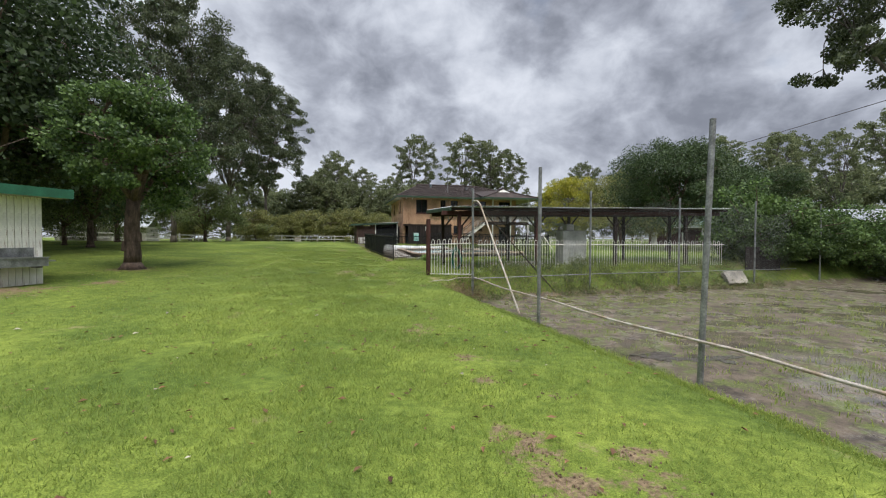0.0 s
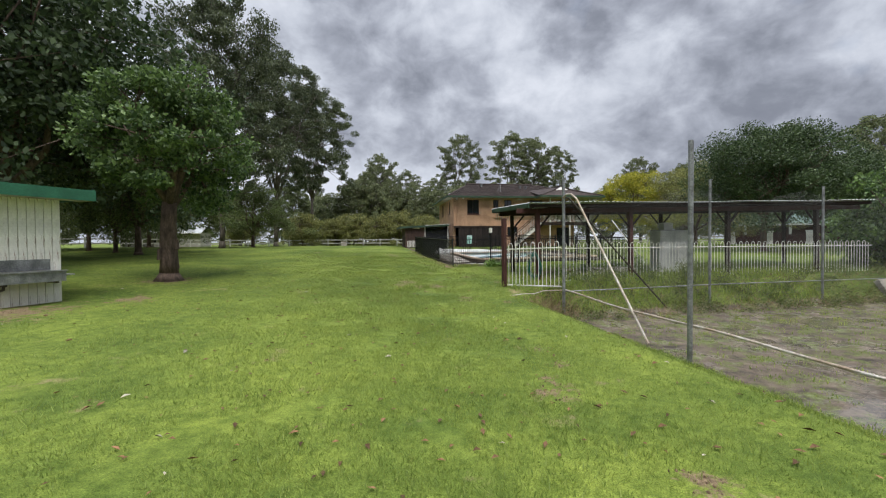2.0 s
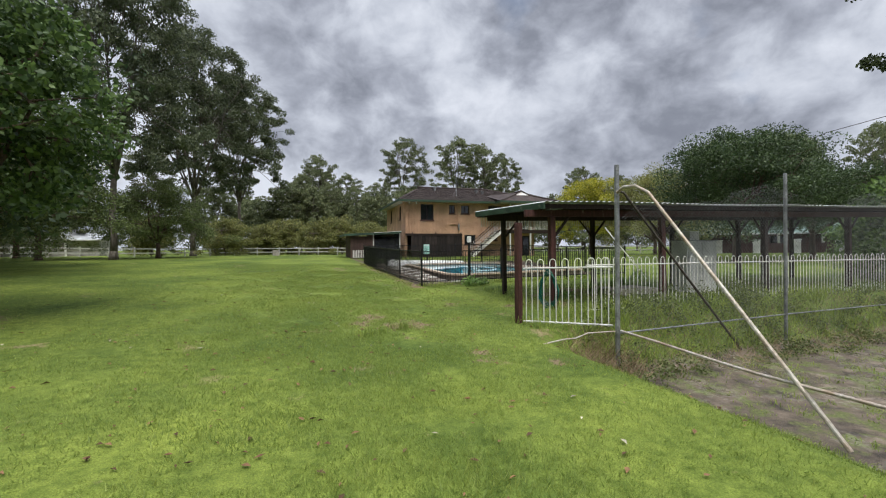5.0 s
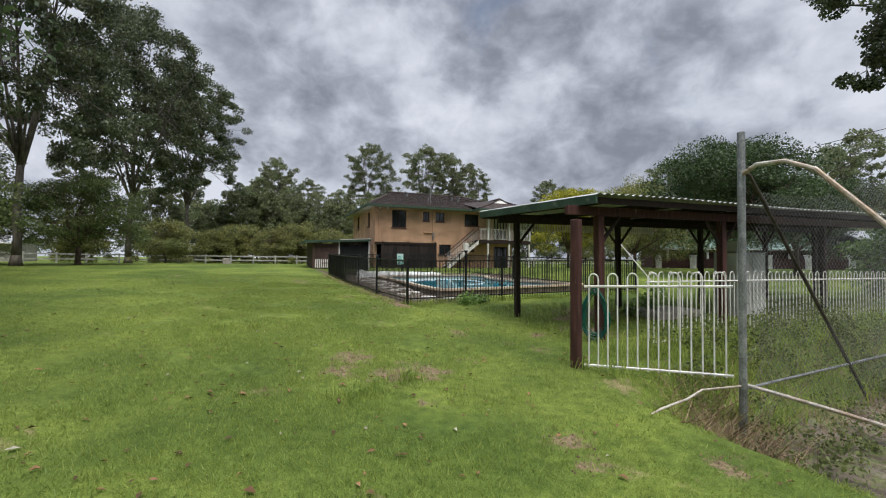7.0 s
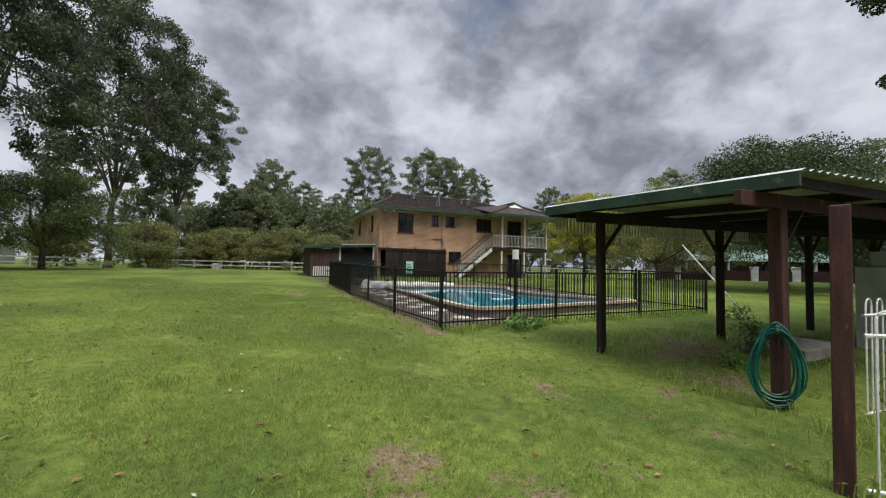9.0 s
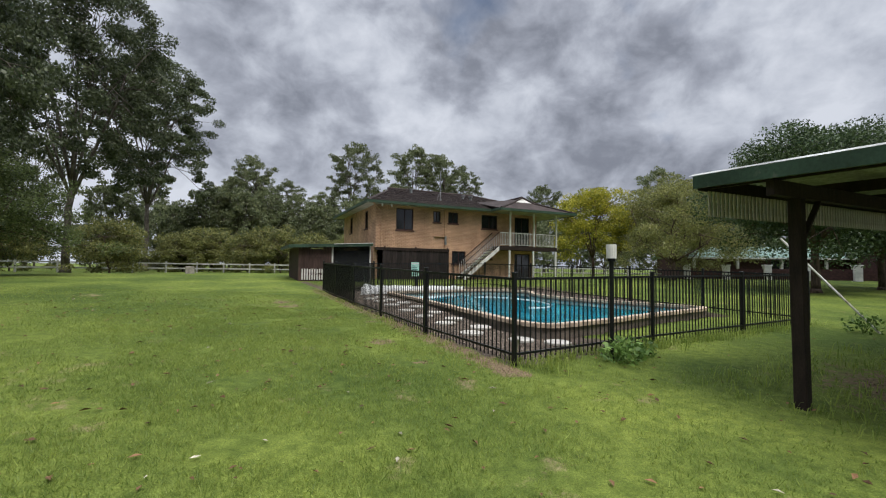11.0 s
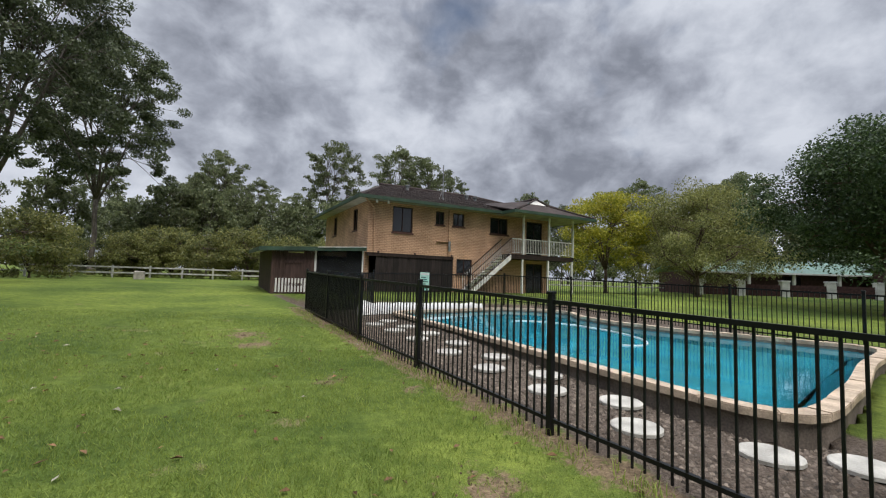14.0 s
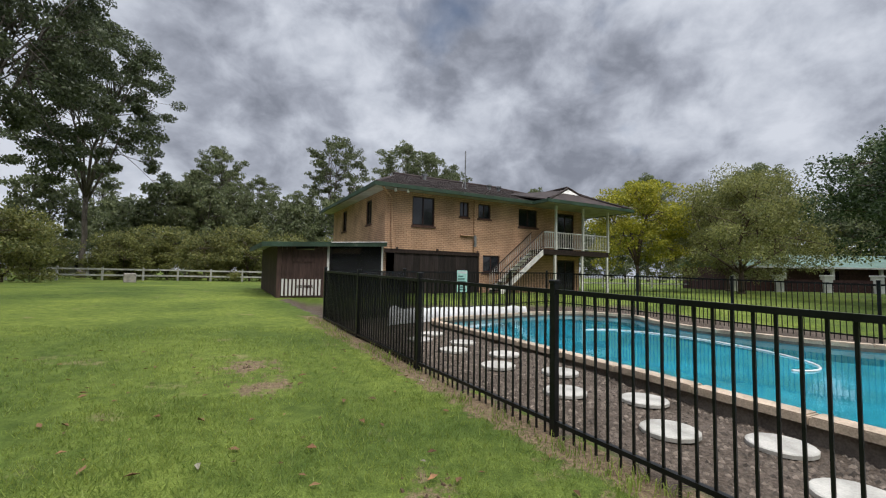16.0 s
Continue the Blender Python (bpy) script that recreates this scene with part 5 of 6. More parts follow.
def make_tree(name, label, seed, height, spread, fork, trunk_r, leaf, bark, clumps, per, lsize, flat=0.75, droop=0.0, lean=(0, 0), top_bias=0.5, csize=0.22, group="", base_r=1.5):
    """A tapered trunk that forks into limbs, each ending in clumps of leaves."""
    rng = np.random.default_rng(seed)
    t = thing(name, label, "tree", group=group)
    g, lv = Geo(), Geo()
    ends = []
    fz = height * fork
    pts = [(lean[0] * k * k / 16 * fz + 0.02 * height * fork * (rng.random() - 0.5) * (k > 0), lean[1] * k * k / 16 * fz + 0.02 * height * fork * (rng.random() - 0.5) * (k > 0), fz * k / 4) for k in range(5)]
    g.tube([(0, 0, -0.3), (0, 0, 0.0)], trunk_r * base_r * 1.15, 10, trunk_r * base_r)
    g.tube([(0, 0, 0), (pts[1][0] * 0.3, pts[1][1] * 0.3, fz * 0.1)], trunk_r * base_r, 10, trunk_r * 1.05)
    g.tube([(pts[1][0] * 0.3, pts[1][1] * 0.3, fz * 0.1)] + pts[1:], trunk_r * 1.05, 10, trunk_r * 0.8)
    top = Vector(pts[-1])
    mains = []
    nm = 9 if clumps > 60 else 7
    for j in range(nm):
        an, u = 2 * math.pi * j / nm + rng.random() * 0.5, rng.random()
        rr = spread * (0.62 - 0.35 * u)
        e = Vector((top.x + rr * math.cos(an), top.y + rr * math.sin(an), lerp(fz, height, 0.25 + 0.55 * u)))
        m = top.lerp(e, 0.5) + Vector((rng.normal() * 0.05, rng.normal() * 0.05, -0.02)) * spread
        s0 = Vector(pts[3]).lerp(top, 0.3 + 0.7 * rng.random())
        r0 = trunk_r * (0.36 + 0.3 * rng.random())
        g.tube([s0, s0.lerp(m, 0.55), m, m.lerp(e, 0.55) + Vector((rng.normal(), rng.normal(), 0)) * 0.03 * spread, e], r0, 7, r0 * 0.35)
        mains.append((m, e, r0))
    for i in range(clumps):
        ang = 2.399963 * i + rng.random() * 0.7
        u = (i + 0.5) / clumps
        h = fz + (height - fz) * (0.06 + 0.92 * u ** (1 - top_bias * 0.5))
        r = spread * math.sqrt(max(0.04, 1 - ((h - fz) / (height - fz) - (1 - flat) * 0.9) ** 2)) * (0.45 + 0.55 * rng.random())
        if u > 0.9:
            r *= 0.35
        e = Vector((top.x + r * math.cos(ang), top.y + r * math.sin(ang), h))
        m0, m1, r0 = min(mains, key=lambda q: (q[1] - e).length)
        start = m0.lerp(m1, 0.2 + 0.75 * rng.random())
        m = start.lerp(e, 0.5) + Vector((rng.normal() * 0.04, rng.normal() * 0.04, 0.03)) * spread
        rr = r0 * 0.34
        g.tube([start, m, e], rr, 5, 0.012 + rr * 0.15)
        cs = spread * csize * (0.75 + 0.6 * rng.random())
        for k in range(3):
            c2 = e + Vector((rng.normal() * cs * 0.8, rng.normal() * cs * 0.8, rng.normal() * cs * 0.5))
            g.tube([e.lerp(m, 0.3), c2], 0.02 + rr * 0.12, 4, 0.008, caps=False)
            leaf_cloud(lv, c2, (cs, cs, cs * 0.62), per // 3, lsize, rng, droop, 0.25)
    part("trunk", g, bark, t, smooth=True)
    part("crown", lv, leaf, t)
    return t


def put(t, px, py, s=1.0, rot=0.0, dz=0.0):
    t.matrix_basis = pose(px, py, ground_z(px, py) + dz, 0, 0, rot) @ Matrix.Diagonal((s, s, s, 1))
    return t


def put_copy(src, px, py, s=1.0, rot=0.0, sz=None):
    o = copy_thing(src, Matrix())
    o.matrix_basis = pose(px, py, ground_z(px, py), 0, 0, rot) @ Matrix.Diagonal((s, s, sz or s, 1))
    return o


# the broad-leaved tree on the lawn, with a knotted trunk
t1 = make_tree("broadleaf_tree", "rounded broad-leaved tree with a gnarled trunk on the lawn", 3, 5.9, 1.95, 0.40, 0.25, "leaf_broad", "bark", 44, 600, 0.125, 0.8, 0.4, (0.03, 0.0), 0.4, 0.22, base_r=1.7)
put(t1, -10.9, 14.35, 1.03)
for a, z, r in ((0.3, 1.1, 0.16), (2.2, 1.5, 0.13), (4.0, 0.8, 0.17), (5.2, 1.9, 0.12), (1.0, 0.5, 0.15)):
    c = Vector((math.cos(a) * 0.16, math.sin(a) * 0.16, z))
    part("burl", Geo().tube([c + Vector((0, 0, k * r)) for k in (-1, -0.8, -0.3, 0.3, 0.8, 1)], r * 0.9, 9, r * 0.7), "bark", t1, "bulging knot of bark", smooth=True)

gum = make_tree("gum_tree", "tall gum tree with an open dark crown", 11, 23.0, 6.6, 0.28, 0.26, "leaf_gum", "bark_grey", 115, 560, 0.21, 0.7, 0.8, (0.02, 0.01), 0.3, 0.125, "gum trees")
put(gum, -27.5, 52.5, 1.03)
gum2 = make_tree("gum_tree", "tall forked gum tree with clumped leaves", 23, 25.0, 6.0, 0.32, 0.25, "leaf_gum", "bark_grey", 110, 560, 0.22, 0.6, 0.8, (-0.02, 0.02), 0.5, 0.125, "gum trees")
put(gum2, -31.5, 73, 1.08)
dark = make_tree("shade_tree", "large dark spreading shade tree", 31, 13.0, 6.6, 0.2, 0.38, "leaf_dark", "bark", 100, 640, 0.23, 0.75, 0.5, (-0.05, 0.03), 0.35, 0.22, "shade trees")
put(dark, -20.5, 17.0, 1.0, 20)
put_copy(dark, -37, 30, 1.0, 140)
put_copy(gum, -22.0, 33.5, 0.74, 80, 0.86)
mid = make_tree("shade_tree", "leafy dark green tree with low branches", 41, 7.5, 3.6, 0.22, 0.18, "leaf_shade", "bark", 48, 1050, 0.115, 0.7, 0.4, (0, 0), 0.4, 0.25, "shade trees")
put(mid, -20.3, 23.6, 0.95)
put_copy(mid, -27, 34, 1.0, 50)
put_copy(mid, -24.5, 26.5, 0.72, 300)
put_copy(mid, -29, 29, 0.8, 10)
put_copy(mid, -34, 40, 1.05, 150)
# round dark tree beside the shelter
rounded = make_tree("shade_tree", "dense rounded dark green tree behind the shelter", 43, 8.0, 4.0, 0.30, 0.20, "leaf_dark", "bark", 62, 1150, 0.13, 0.8, 0.3, (0, 0), 0.4, 0.26, "shade trees")
put(rounded, 17.6, 32.8, 0.98, 70)
put_copy(rounded, 24.4, 34.5, 0.9, 190, 0.8)
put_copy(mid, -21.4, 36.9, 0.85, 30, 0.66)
put_copy(gum2, 35.4, 32.0, 1.45, 200)
olive = make_tree("wattle_tree", "wide olive-green tree with feathery leaves", 51, 7.2, 4.6, 0.2, 0.16, "leaf_olive", "bark", 46, 1050, 0.12, 0.8, 0.7, (0, 0), 0.4, 0.22, "wattle trees")
put(olive, 18.2, 43.4, 0.98)
put_copy(olive, 24.5, 50.0, 0.95, 100)
yellow = make_tree("yellow_tree", "bright yellow-green tree beside the house", 61, 7.2, 2.9, 0.24, 0.13, "leaf_yellow", "bark", 40, 660, 0.15, 0.7, 0.4, (0, 0), 0.4, 0.25)
put(yellow, 13.8, 47.2, 1.0)
farg = make_tree("gum_tree", "distant grey-green gum tree with a sparse crown", 71, 24.0, 5.4, 0.34, 0.30, "leaf_far", "bark_grey", 80, 180, 0.32, 0.7, 0.8, (0, 0.0), 0.2, 0.125, "distant gums")
put(farg, -7.0, 94, 0.98)
for x, y, s, r in ((4.5, 95, 1.0, 60), (9.5, 96, 0.95, 200), (84, 130, 1.35, 30), (15, 101, 0.9, 120), (33, 100, 0.78, 160), (46, 110, 0.78, 10), (-20, 100, 0.72, 70), (-26, 96, 0.75, 250), (-14, 104, 0.66, 300), (-32, 104, 0.7, 40),
                   (72, 88, 0.95, 90), (58, 74, 0.8, 210), (70, 66, 0.9, 330), (-52, 84, 0.8, 150), (-60, 70, 0.85, 100), (-66, 52, 0.9, 10), (-44, 100, 0.7, 190)):
    put_copy(farg, x, y, s, r)
wood = make_tree("woodland_tree", "woodland tree in the grey-green tree line", 81, 11.0, 4.6, 0.12, 0.2, "leaf_far", "bark_grey", 60, 150, 0.36, 0.75, 0.5, (0, 0), 0.3, 0.17, "tree line")
put(wood, -12, 88, 1.0)
rw = random.Random(5)
ring = []
for k in range(60):
    az = radians(-88 + 176 * (k + rw.random() * 0.7) / 60)
    R = rw.uniform(82, 104) if abs(math.degrees(az)) < 35 else rw.uniform(62, 92)
    ring.append((R * math.sin(az), R * math.cos(az), rw.uniform(0.62, 1.12), rw.uniform(0, 360)))
for k in range(11):
    az = radians(100 + 160 * (k + rw.random() * 0.7) / 11)
    R = rw.uniform(40, 62)
    ring.append((R * math.sin(az), R * math.cos(az), rw.uniform(1.2, 1.7), rw.uniform(0, 360)))
for x, y, s, r in ring:
    put_copy(wood, x, y, s, r, s * rw.uniform(0.85, 1.15))
# tall leafy trees behind the far lawn
for az, R, k, sc in ((-23, 80, 0, 1.0), (-20.5, 76, 1, 0.5), (-19, 68, 0, 1.12), (-17, 78, 1, 0.6), (-14.5, 74, 1, 0.72), (-13, 68, 1, 0.56), (-11.5, 76, 0, 1.1), (-9.0, 74, 1, 0.5), (-6.5, 78, 0, 0.9), (-15.5, 66, 0, 0.95),
                     (46, 62, 0, 1.0), (58, 62, 1, 0.52)):
    az = radians(az)
    put_copy((wood, farg)[k], -5 + R * math.sin(az), 18 + R * math.cos(az), sc, R * 37 % 360, sc * (1.1 if R % 4 else 0.95))
shrub = make_tree("shrub", "low bushy shrub at the edge of the lawn", 91, 3.2, 1.9, 0.08, 0.06, "leaf_olive", "bark", 30, 420, 0.14, 0.8, 0.3, (0, 0), 0.2, 0.32, "shrubs")
put(shrub, -18.0, 66.5, 1.25)
for x, y, s, r in ((-14.5, 67, 1.5, 90), (-11.0, 70, 1.35, 30), (-22, 68, 1.4, 160), (-9, 68, 1.1, 250), (-6.5, 68, 1.3, 10), (-26, 67, 1.1, 60), (-38, 62, 1.3, 200), (-21.5, 47, 1.0, 15), (-24.5, 66, 1.2, 95), (-31, 66, 1.0, 300)):
    put_copy(shrub, x, y, s, r)
hedge = make_tree("hedge_bush", "dense green bush grown through the court fence", 97, 2.0, 1.35, 0.06, 0.04, "leaf_broad", "bark", 34, 420, 0.10, 0.8, 0.3, (0, 0), 0.2, 0.30, "bushes by the court")
put(hedge, 15.4, 20.0, 0.95)
for x, y, s, r in ((16.8, 20.5, 1.15, 100), (18.3, 20.8, 1.05, 10), (19.9, 21.1, 1.15, 200), (21.6, 21.2, 1.1, 120), (23.4, 20.8, 1.2, 260), (25.3, 20.2, 1.15, 5), (16.0, 21.6, 1.5, 60), (27, 19.4, 1.2, 80)):
    put_copy(hedge, x, y, s, r)

# ---------------------------------------------------------------- far fences and neighbours
def rail_fence(pts, name_label):
    f = thing("rail_fence", name_label, "fence", group="white rail fences")
    for a, b in zip(pts, pts[1:]):
        a, b = Vector(a), Vector(b)
        n = max(1, round((b - a).length / 2.6))
        for k in range(n):
            p, q = a.lerp(b, k / n), a.lerp(b, (k + 1) / n)
            zp, zq = ground_z(p.x, p.y), ground_z(q.x, q.y)
            part("post", Geo().box(p.x - 0.06, p.y - 0.06, zp - 0.2, p.x + 0.06, p.y + 0.06, zp + 1.1), "weather_rail", f)
            for h in (0.5, 0.98):
                part("rail", Geo().slab([(p.x, p.y - 0.07, zp + h), (q.x, q.y - 0.07, zq + h), (q.x, q.y - 0.03, zq + h), (p.x, p.y - 0.03, zp + h)], 0.13), "weather_rail", f)


rail_fence(((-52, 26), (-42, 41), (-34, 57), (-22, 63), (-9.5, 64.5)), "white two-rail timber fence along the far lawn")
rail_fence(((9, 64), (20, 60), (30, 58)), "white two-rail timber fence behind the house")


def far_shed(px, py, rot, ln, dp, hw, rise, roof, label, wallm="maroon"):
    h = thing("neighbour_shed", label, "shed", pose(px, py, ground_z(px, py) - 0.2, 0, 0, rot))
    part("wall", Geo().box(0, 0.3, 0, ln, dp - 0.3, hw), wallm, h)
    part("roof", Geo().slab([(-0.4, -0.6, hw), (ln + 0.4, -0.6, hw), (ln + 0.4, dp / 2, hw + rise), (-0.4, dp / 2, hw + rise)], 0.1).slab([(ln + 0.4, dp + 0.6, hw), (-0.4, dp + 0.6, hw), (-0.4, dp / 2, hw + rise), (ln + 0.4, dp / 2, hw + rise)], 0.1), roof, h)
    me = Geo().box(-0.1, -0.5, 0, 0.1, -0.3, hw - 0.05).mesh("post", "white_paint")
    k = 0.3
    while k < ln:
        part("post", me, None, h).location.x = k
        k += 4.0
    part("window", Geo().box(ln * 0.3, 0.25, 1.0, ln * 0.3 + 1.6, 0.295, 2.0), GLASS, h)
    part("gutter", Geo().box(-0.4, -0.72, hw - 0.12, ln + 0.4, -0.605, hw + 0.02), "white_paint", h)


far_shed(27, 52, -16, 26, 8, 2.3, 1.3, "neigh_roof", "long low shed with a pale green metal roof")
far_shed(38, 40, -16, 14, 7, 2.6, 1.3, "pale_roof", "low shed with a pale grey metal roof")
far_shed(-42, 86, 12, 9, 7, 2.2, 1.3, "pale_roof", "distant house with a pale metal roof", "soffit")
far_shed(-62, 66, 20, 12, 7, 2.6, 1.6, "pale_roof", "distant house with a pale metal roof", "soffit")


def pillar_fence():
    f = thing("pillar_fence", "dark red fence with white pillars by the neighbour's shed", "fence")
    a, b = Vector((25, 50)), Vector((44, 39))
    n = 7
    ang = math.atan2(b.y - a.y, b.x - a.x)
    for k in range(n):
        p, q = a.lerp(b, k / n), a.lerp(b, (k + 1) / n)
        z = ground_z(p.x, p.y)
        o = part("pillar", Geo().bevel_box(-0.28, -0.28, -0.2, 0.28, 0.28, 1.25, 0.03).bevel_box(-0.33, -0.33, 1.25, 0.33, 0.33, 1.36, 0.03), "white_paint", f)
        o.location, o.rotation_euler.z = (p.x, p.y, z), ang
        ln = (q - p).length
        o = part("panel", Geo().box(0.29, -0.04, 0.05, ln - 0.29, 0.04, 1.0), "maroon", f)
        o.location, o.rotation_euler.z = (p.x, p.y, z), ang


pillar_fence()


def cable():
    tagged(part("overhead_cable", Geo().tube([(20.6, 35.2, 7.6), (21.0, 30, 8.3), (21.1, 20, 8.2), (20.8, 8, 7.9), (20.5, -6, 8.3)], 0.018, 5), "dark_pipe"), "black overhead cable strung across the yard", "cable")


cable()

# ---------------------------------------------------------------- grass, weeds and litter
def lawn_axis(y):
    return -0.27 * y


def stuff(name, vs, fs, material, label, category):
    me = bpy.data.meshes.new(name)
    me.from_pydata(vs, [], fs)
    me.materials.append(MAT[material])
    me.update()
    return tagged(new(name, me), label, category, kind="stuff")


def on_lawn(x, y, edge=0.0):
    if min(-side(x, y, L1A, L1B), side(x, y, L1A, L2B)) > -0.14 + 0.2 * noise.noise((x * 1.7, y * 1.7, 4)) + edge:
        return False
    if y > 20.5 and side(x, y, FENCE_A, FENCE_B) > -0.3 and side(x, y, FENCE_A, FC) < 0.12:
        return False
    return True


def make_grass():
    rng = np.random.default_rng(2)
    vs, fs = [], []

    def blades(count, y0, y1, spread, h0, h1, w):
        ys = rng.uniform(y0, y1, count)
        xs = np.array([lawn_axis(y) for y in ys]) + rng.normal(size=count) * spread
        hs = rng.uniform(h0, h1, count)
        an = rng.uniform(0, 2 * math.pi, count)
        ln = rng.normal(size=(count, 2)) * 0.55
        for x, y, h, a, l in zip(xs, ys, hs, an, ln):
            if not on_lawn(x, y):
                continue
            d = noise.noise((x * 1.3, y * 1.3, 0)) + 0.5 * noise.noise((x * 4, y * 4, 2))
            if d < -0.42:
                continue
            h *= 1 + 0.7 * d
            if any((x - bx) ** 2 + (y - by) ** 2 < (br * 0.7) ** 2 for bx, by, br in BARE) and rng.random() < 0.6:
                continue
            z = ground_z(x, y) - 0.004
            ca, sa = math.cos(a) * w, math.sin(a) * w
            k = len(vs)
            vs.extend([(x - ca, y - sa, z), (x + ca, y + sa, z), (x + l[0] * h, y + l[1] * h, z + h)])
            fs.append((k, k + 1, k + 2))

    blades(210000, 0.6, 27, 1.8, 0.016, 0.052, 0.0036)
    blades(150000, 1.5, 31, 3.8, 0.018, 0.055, 0.005)
    stuff("grass_blades", vs, fs, "grass_blade", "short mown grass blades over the lawn", "grass")


make_grass()


def make_tufts():
    """Coarse tussocks, bank growth and weeds."""
    rng = np.random.default_rng(9)
    vs, fs = [], []

    def tuft(x, y, n, h, w, sp):
        z = ground_z(x, y)
        for _ in range(n):
            a, l = rng.uniform(0, 2 * math.pi), rng.uniform(0.3, 1.0)
            hx, hy = math.cos(a) * l * h, math.sin(a) * l * h
            ox, oy = x + rng.normal() * sp, y + rng.normal() * sp
            hh = h * rng.uniform(0.5, 1.1)
            k = len(vs)
            px, py = -math.sin(a) * w, math.cos(a) * w
            vs.extend([(ox - px, oy - py, z - 0.01), (ox + px, oy + py, z - 0.01), (ox + hx * 0.4 + px * 0.8, oy + hy * 0.4 + py * 0.8, z + hh * 0.75), (ox + hx * 0.4 - px * 0.8, oy + hy * 0.4 - py * 0.8, z + hh * 0.75), (ox + hx, oy + hy, z + hh * 0.85)])
            fs.extend([(k, k + 1, k + 2, k + 3), (k + 3, k + 2, k + 4)])

    for x, y, n, h in ((-3.55, 14.0, 60, 0.14), (-3.3, 14.25, 60, 0.15), (-2.9, 14.6, 70, 0.17), (-6.1, 17.4, 50, 0.11), (-5.5, 17.6, 60, 0.12), (-4.9, 17.9, 50, 0.11), (-4.3, 15.4, 24, 0.05), (-5.2, 16.3, 26, 0.05), (-2.3, 15.2, 30, 0.06), (-1.5, 8.2, 25, 0.05), (-0.5, 15.0, 40, 0.22), (-0.2, 14.6, 30, 0.24), (-2.1, 20.8, 40, 0.22)):
        tuft(x, y, n, h, 0.006, 0.10)
    for _ in range(2200):
        t = rng.random() ** 0.8
        x, y = lerp(L1A[0], L1B[0], t), lerp(L1A[1], L1B[1], t)
        d = -0.22 + 0.16 * noise.noise((x * 1.7, y * 1.7, 4)) + rng.normal() * 0.09
        h = max(0.02, 0.055 + 0.06 * noise.noise((x * 2.3, y * 2.3, 8)))
        tuft(x + d, y + rng.normal() * 0.1, 7, h * rng.uniform(0.6, 1.4), 0.004, 0.06)
    for _ in range(520):
        c = Vector(L1A) + (Vector(L2B) - Vector(L1A)).normalized() * rng.uniform(-0.9, 9.0) + Vector((rng.normal() * 0.2, rng.uniform(0.0, 2.2)))
        tuft(c.x, c.y, 12, rng.uniform(0.14, 0.42), 0.005, 0.10)
    for _ in range(260):
        t = rng.random()
        x, y = lerp(FENCE_A[0], FC[0], t), lerp(FENCE_A[1], FC[1], t)
        tuft(x + rng.normal() * 0.12, y + rng.normal() * 0.12, 9, 0.10 + 0.12 * rng.random(), 0.005, 0.07)
    for _ in range(150):
        t = rng.random()
        x, y = lerp(FENCE_A[0], FENCE_B[0], t), lerp(FENCE_A[1], FENCE_B[1], t)
        tuft(x - 0.30 + rng.normal() * 0.06, y, 8, 0.06 + 0.05 * rng.random(), 0.004, 0.06)
    for _ in range(170):
        c = SH @ Vector((rng.uniform(0.2, 5), rng.uniform(0.3, 4.2), 0))
        tuft(c.x, c.y, 10, 0.08 + 0.16 * rng.random() ** 2, 0.006, 0.10)
    for _ in range(1500):
        x, y = rng.uniform(2.0, 14), rng.uniform(3, 16)
        if side(x, y, L1A, L2B) > 0.4 and -side(x, y, L1A, L1B) > 0.4:
            tuft(x, y, 9, 0.03 + 0.08 * rng.random() ** 3, 0.006, 0.07)
    stuff("grass_tufts", vs, fs, "grass_blade", "longer grass tufts at fences and on the lawn", "grass")
    # weeds and dead stalks on the bank below the white fence
    g, s = Geo(), Geo()
    A, d2 = Vector(L1A), (Vector(L2B) - Vector(L1A)).normalized()
    for k in range(170):
        u, o = rng.uniform(-0.5, 14), rng.uniform(-0.9, 1.2)
        c = A + d2 * u + Vector((-d2.y, d2.x)) * o
        z = ground_z(c.x, c.y)
        h = rng.uniform(0.12, 0.42)
        leaf_cloud(g, (c.x, c.y, z + h * 0.55), (0.24, 0.24, h * 0.6), 90, 0.045, rng, 0.0, 0.15)
    for k in range(70):
        u, o = rng.uniform(0.3, 6.5), rng.uniform(0.5, 2.2)
        c = A + d2 * u + Vector((-d2.y, d2.x)) * o
        h = rng.uniform(0.3, 0.75)
        leaf_cloud(g, (c.x, c.y, ground_z(c.x, c.y) + h * 0.5), (0.2, 0.2, h * 0.55), 80, 0.045, rng, 0.0, 0.15)
    stuff("bank_weeds", g.v, g.f, "leaf_bank", "leafy weeds along the bank below the white fence", "weeds")
    for k in range(2600):
        u, o = (rng.uniform(-0.7, 14), rng.uniform(-0.6, 0.9)) if k % 3 else (rng.normal() * 0.35 - 0.2, rng.normal() * 0.25)
        c = A + d2 * u + Vector((-d2.y, d2.x)) * o
        z = ground_z(c.x, c.y)
        h, a = rng.uniform(0.15, 0.5), rng.uniform(0, 6.28)
        e = (c.x + math.cos(a) * h * 0.7, c.y + math.sin(a) * h * 0.7, z + h * rng.uniform(0.2, 0.9))
        s.tube([(c.x, c.y, z - 0.02), e], 0.004, 3, 0.002, caps=False)
    stuff("dead_stalks", s.v, s.f, "straw", "dry dead stalks on the court bank", "weeds")
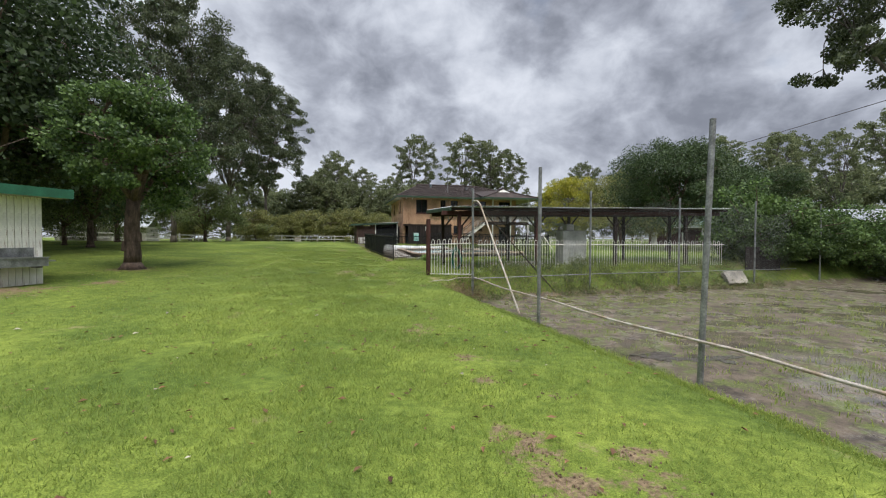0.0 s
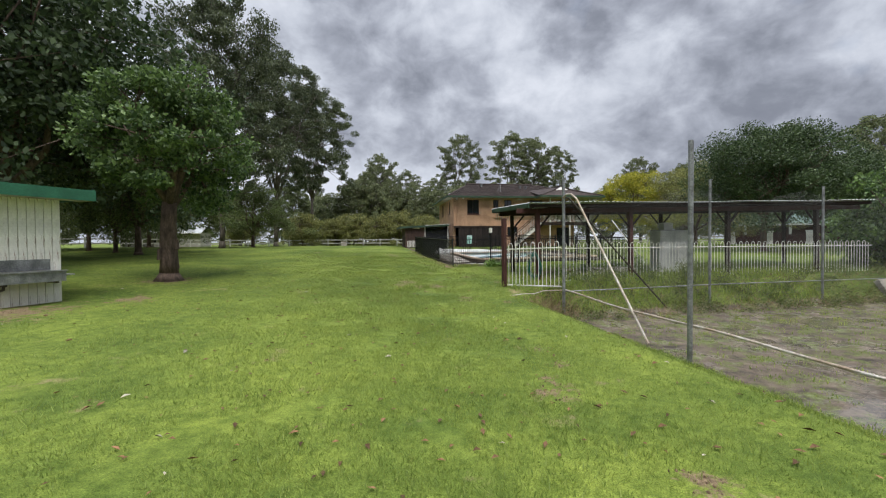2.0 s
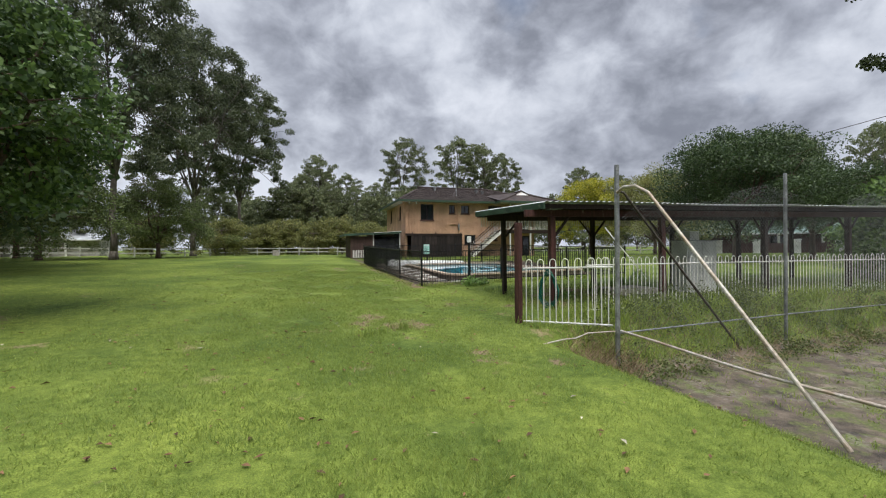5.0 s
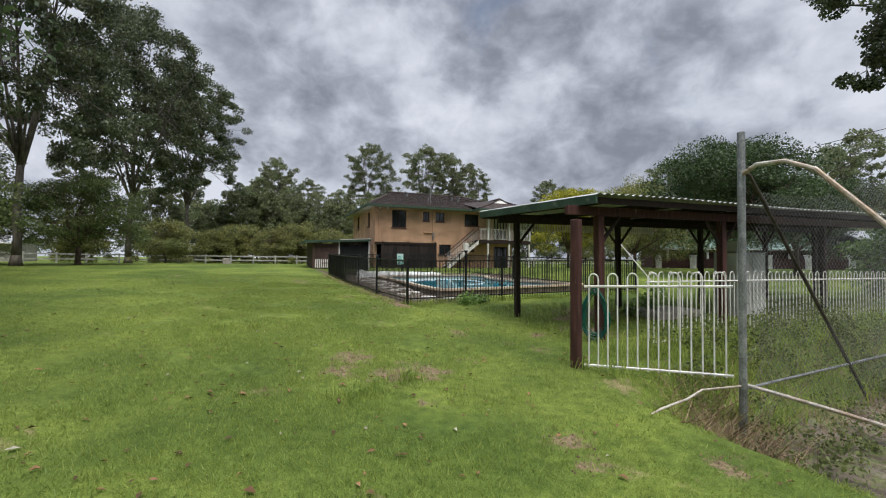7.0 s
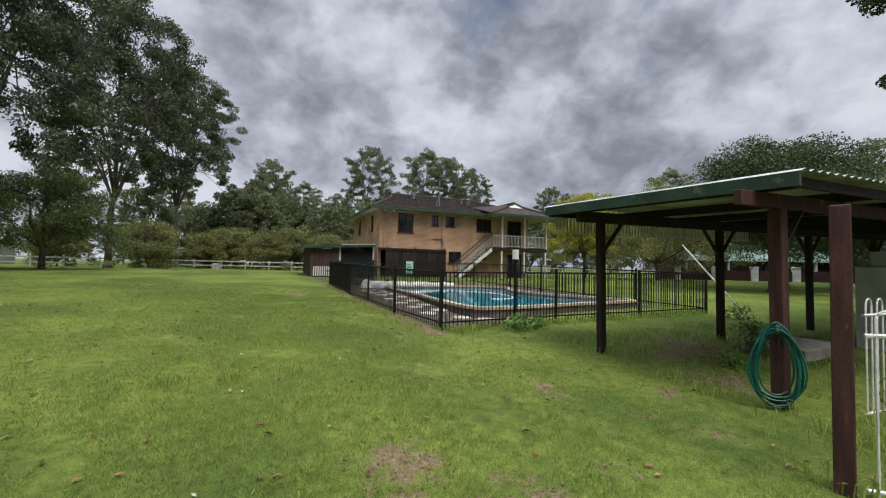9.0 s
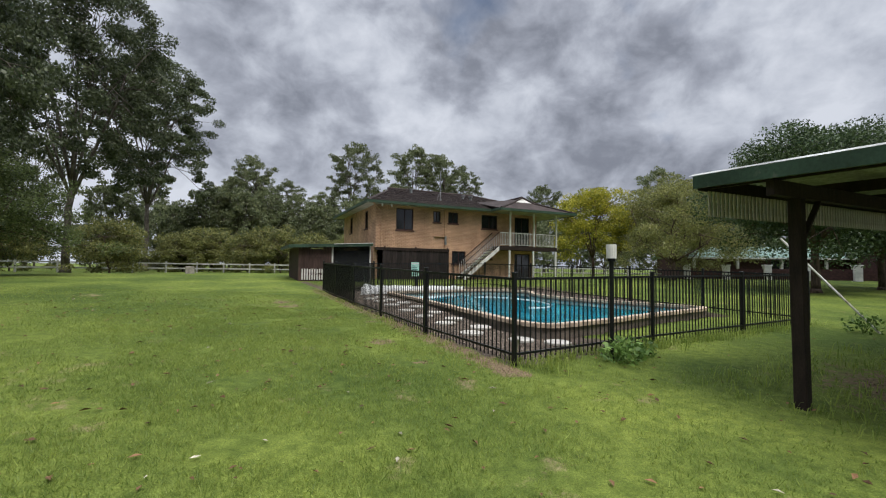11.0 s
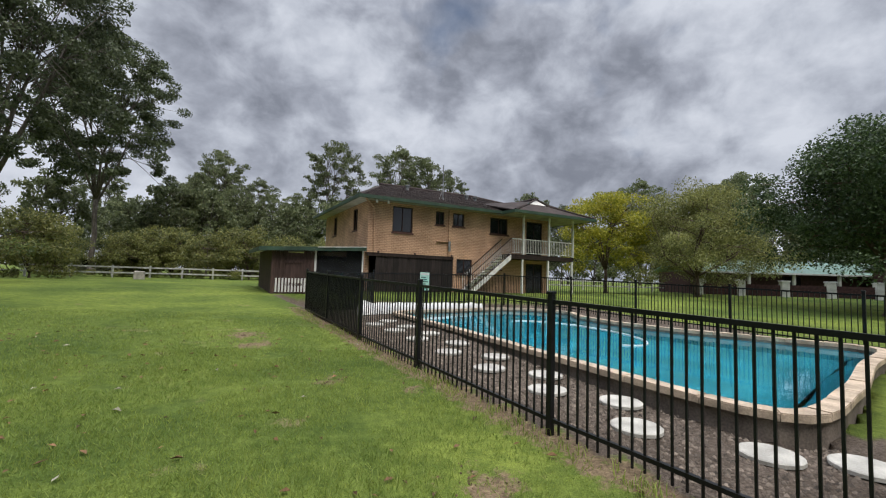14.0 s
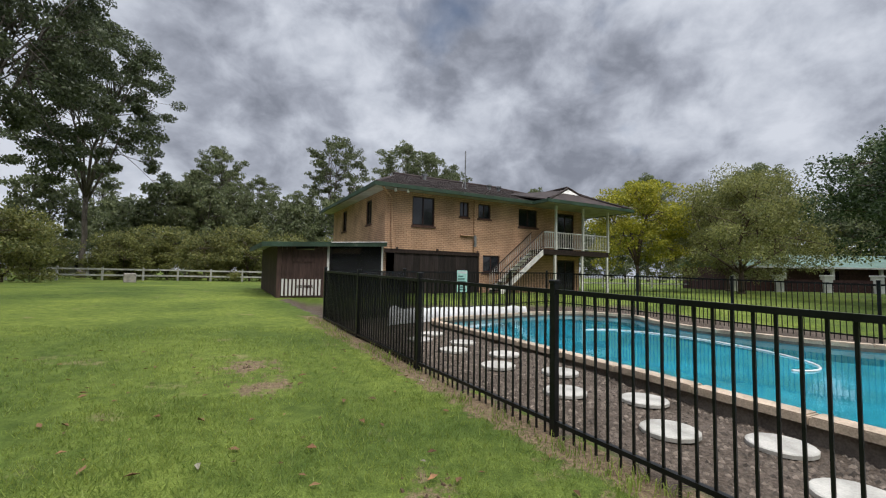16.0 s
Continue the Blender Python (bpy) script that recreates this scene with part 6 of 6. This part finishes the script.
    # leafy weed clump at the lamp post and others near the shelter
    for x, y, r, n in ((-0.86, 21.15, 0.30, 420), (-0.4, 21.4, 0.22, 220), (2.7, 18.9, 0.26, 240), (3.3, 19.2, 0.22, 200), (1.6, 18.2, 0.2, 160), (4.2, 20.5, 0.3, 220), (6.0, 22.8, 0.35, 260)):
        g = Geo()
        z = ground_z(x, y)
        leaf_cloud(g, (x, y, z + r * 0.5), (r * 1.25, r * 1.1, r * 0.8), int(n * 0.7), 0.085, rng, 0.0, 0.1)
        for k in range(10):
            a = 0.63 * k
            g.tube([(x, y, z - 0.02), (x + math.cos(a) * r * 0.6, y + math.sin(a) * r * 0.6, z + r)], 0.006, 3, 0.003, caps=False)
        tagged(part("weed_clump", g, "leaf_weed"), "bright leafy weed clump growing in the grass", "weed", "weed clumps")


make_tufts()


def make_litter():
    rng = np.random.default_rng(4)
    for name, count, size, material, label in (("fallen_leaves", 1500, 0.034, "dead_leaf", "brown fallen leaves scattered over the lawn"), ("bleached_leaves", 110, 0.036, "pale_leaf", "pale dry leaves scattered over the lawn")):
        vs, fs = [], []
        for _ in range(count):
            y = rng.uniform(0.8, 29)
            x = lawn_axis(y) + rng.normal() * 3.6
            if not on_lawn(x, y):
                continue
            z = ground_z(x, y) + 0.022
            a, s = rng.uniform(0, 6.28), size * rng.uniform(0.6, 1.5)
            c, d = math.cos(a) * s, math.sin(a) * s
            k = len(vs)
            t1_, t2_, cur = rng.uniform(-0.2, 0.35) * s, rng.uniform(-0.2, 0.35) * s, 0.25 * s
            vs.extend([(x - c, y - d, z), (x - d * 0.42, y + c * 0.42, z + t1_ + cur), (x + c, y + d, z + t2_), (x + d * 0.42, y - c * 0.42, z + cur), (x, y, z)])
            fs.extend([(k, k + 4, k + 1), (k + 1, k + 4, k + 2), (k + 2, k + 4, k + 3), (k + 3, k + 4, k)])
        stuff(name, vs, fs, material, label, "leaves")
    g = Geo()
    for bx, by, br in BARE:
        for _ in range(int(90 * br)):
            a, r = rng.uniform(0, 6.28), br * rng.random() ** 0.7
            x, y = bx + math.cos(a) * r, by + math.sin(a) * r
            s = rng.uniform(0.004, 0.014)
            z = ground_z(x, y)
            g.tube([(x, y, z - s * 0.3), (x + rng.normal() * s * 0.2, y, z + s * 0.4), (x + rng.normal() * s * 0.3, y + rng.normal() * s * 0.2, z + s * 0.9)], s, 6, s * 0.45)
    stuff("soil_clods", g.v, g.f, "clod", "crumbled soil clods on bare patches of lawn", "soil")
    # pebbles of the pool yard
    g = Geo()
    d = (Vector(FENCE_B) - Vector(FENCE_A)).normalized()
    nrm = Vector((d.y, -d.x))
    for _ in range(7000):
        s, o = rng.uniform(0.05, 11.5) ** 1.0, rng.uniform(0.05, 2.0)
        p = Vector(FENCE_A) + d * s + nrm * o
        if inside(p.x, p.y, POOL_LOOP):
            continue
        r = rng.uniform(0.012, 0.03)
        z = ground_z(p.x, p.y)
        k = len(g.v)
        j = rng.uniform(0.7, 1.3, 5)
        g.v.extend([(p.x - r * j[0], p.y, z), (p.x, p.y - r * j[1], z), (p.x + r * j[2], p.y, z), (p.x, p.y + r * j[3], z), (p.x, p.y, z + r * 0.8 * j[4])])
        g.f.extend([(k, k + 1, k + 4), (k + 1, k + 2, k + 4), (k + 2, k + 3, k + 4), (k + 3, k, k + 4)])
    stuff("gravel", g.v, g.f, "pebble", "reddish grey gravel beside the pool", "gravel")


make_litter()


def make_puddles():
    """Still water standing in hollows of the court."""
    mt = bpy.data.materials.new("puddle_water")
    mt.use_nodes = True
    b = mt.node_tree.nodes["Principled BSDF"]
    b.inputs["Base Color"].default_value = (0.10, 0.09, 0.08, 1)
    b.inputs["Roughness"].default_value, b.inputs["Specular IOR Level"].default_value = 0.015, 0.9
    for k, (cx, cy, r) in enumerate(((3.9, 7.0, 0.24), (4.7, 6.9, 0.26))):
        n = 72
        pts = []
        for i in range(n):
            a = 2 * math.pi * i / n
            q = r * (1 + 1.0 * noise.noise((math.cos(a) * 1.3 + k * 5, math.sin(a) * 1.3, 0)) + 0.7 * noise.noise((math.cos(a) * 4 + k, math.sin(a) * 4, 3)))
            pts.append((cx + 1.5 * q * math.cos(a), cy + q * math.sin(a)))
        z = min(ground_z(px, py) for px, py in pts + [(cx, cy)])
        part_ = new("puddle", Geo().add([(px, py, max(z + 0.012, ground_z(cx, cy) + 0.003)) for px, py in pts], [tuple(range(n))]).mesh("puddle", mt))
        tagged(part_, "shallow rain puddle on the muddy court", "puddle", "puddles on the court")


make_puddles()


def stone_block():
    tagged(part("stone_block", Geo().bevel_box(-0.35, -0.3, -0.1, 0.35, 0.3, 0.62, 0.06), "concrete"), "grey weathered stone block standing on the lawn", "stone").matrix_basis = pose(-19.8, 55.5, ground_z(-19.8, 55.5), 0, 0, 20)


stone_block()
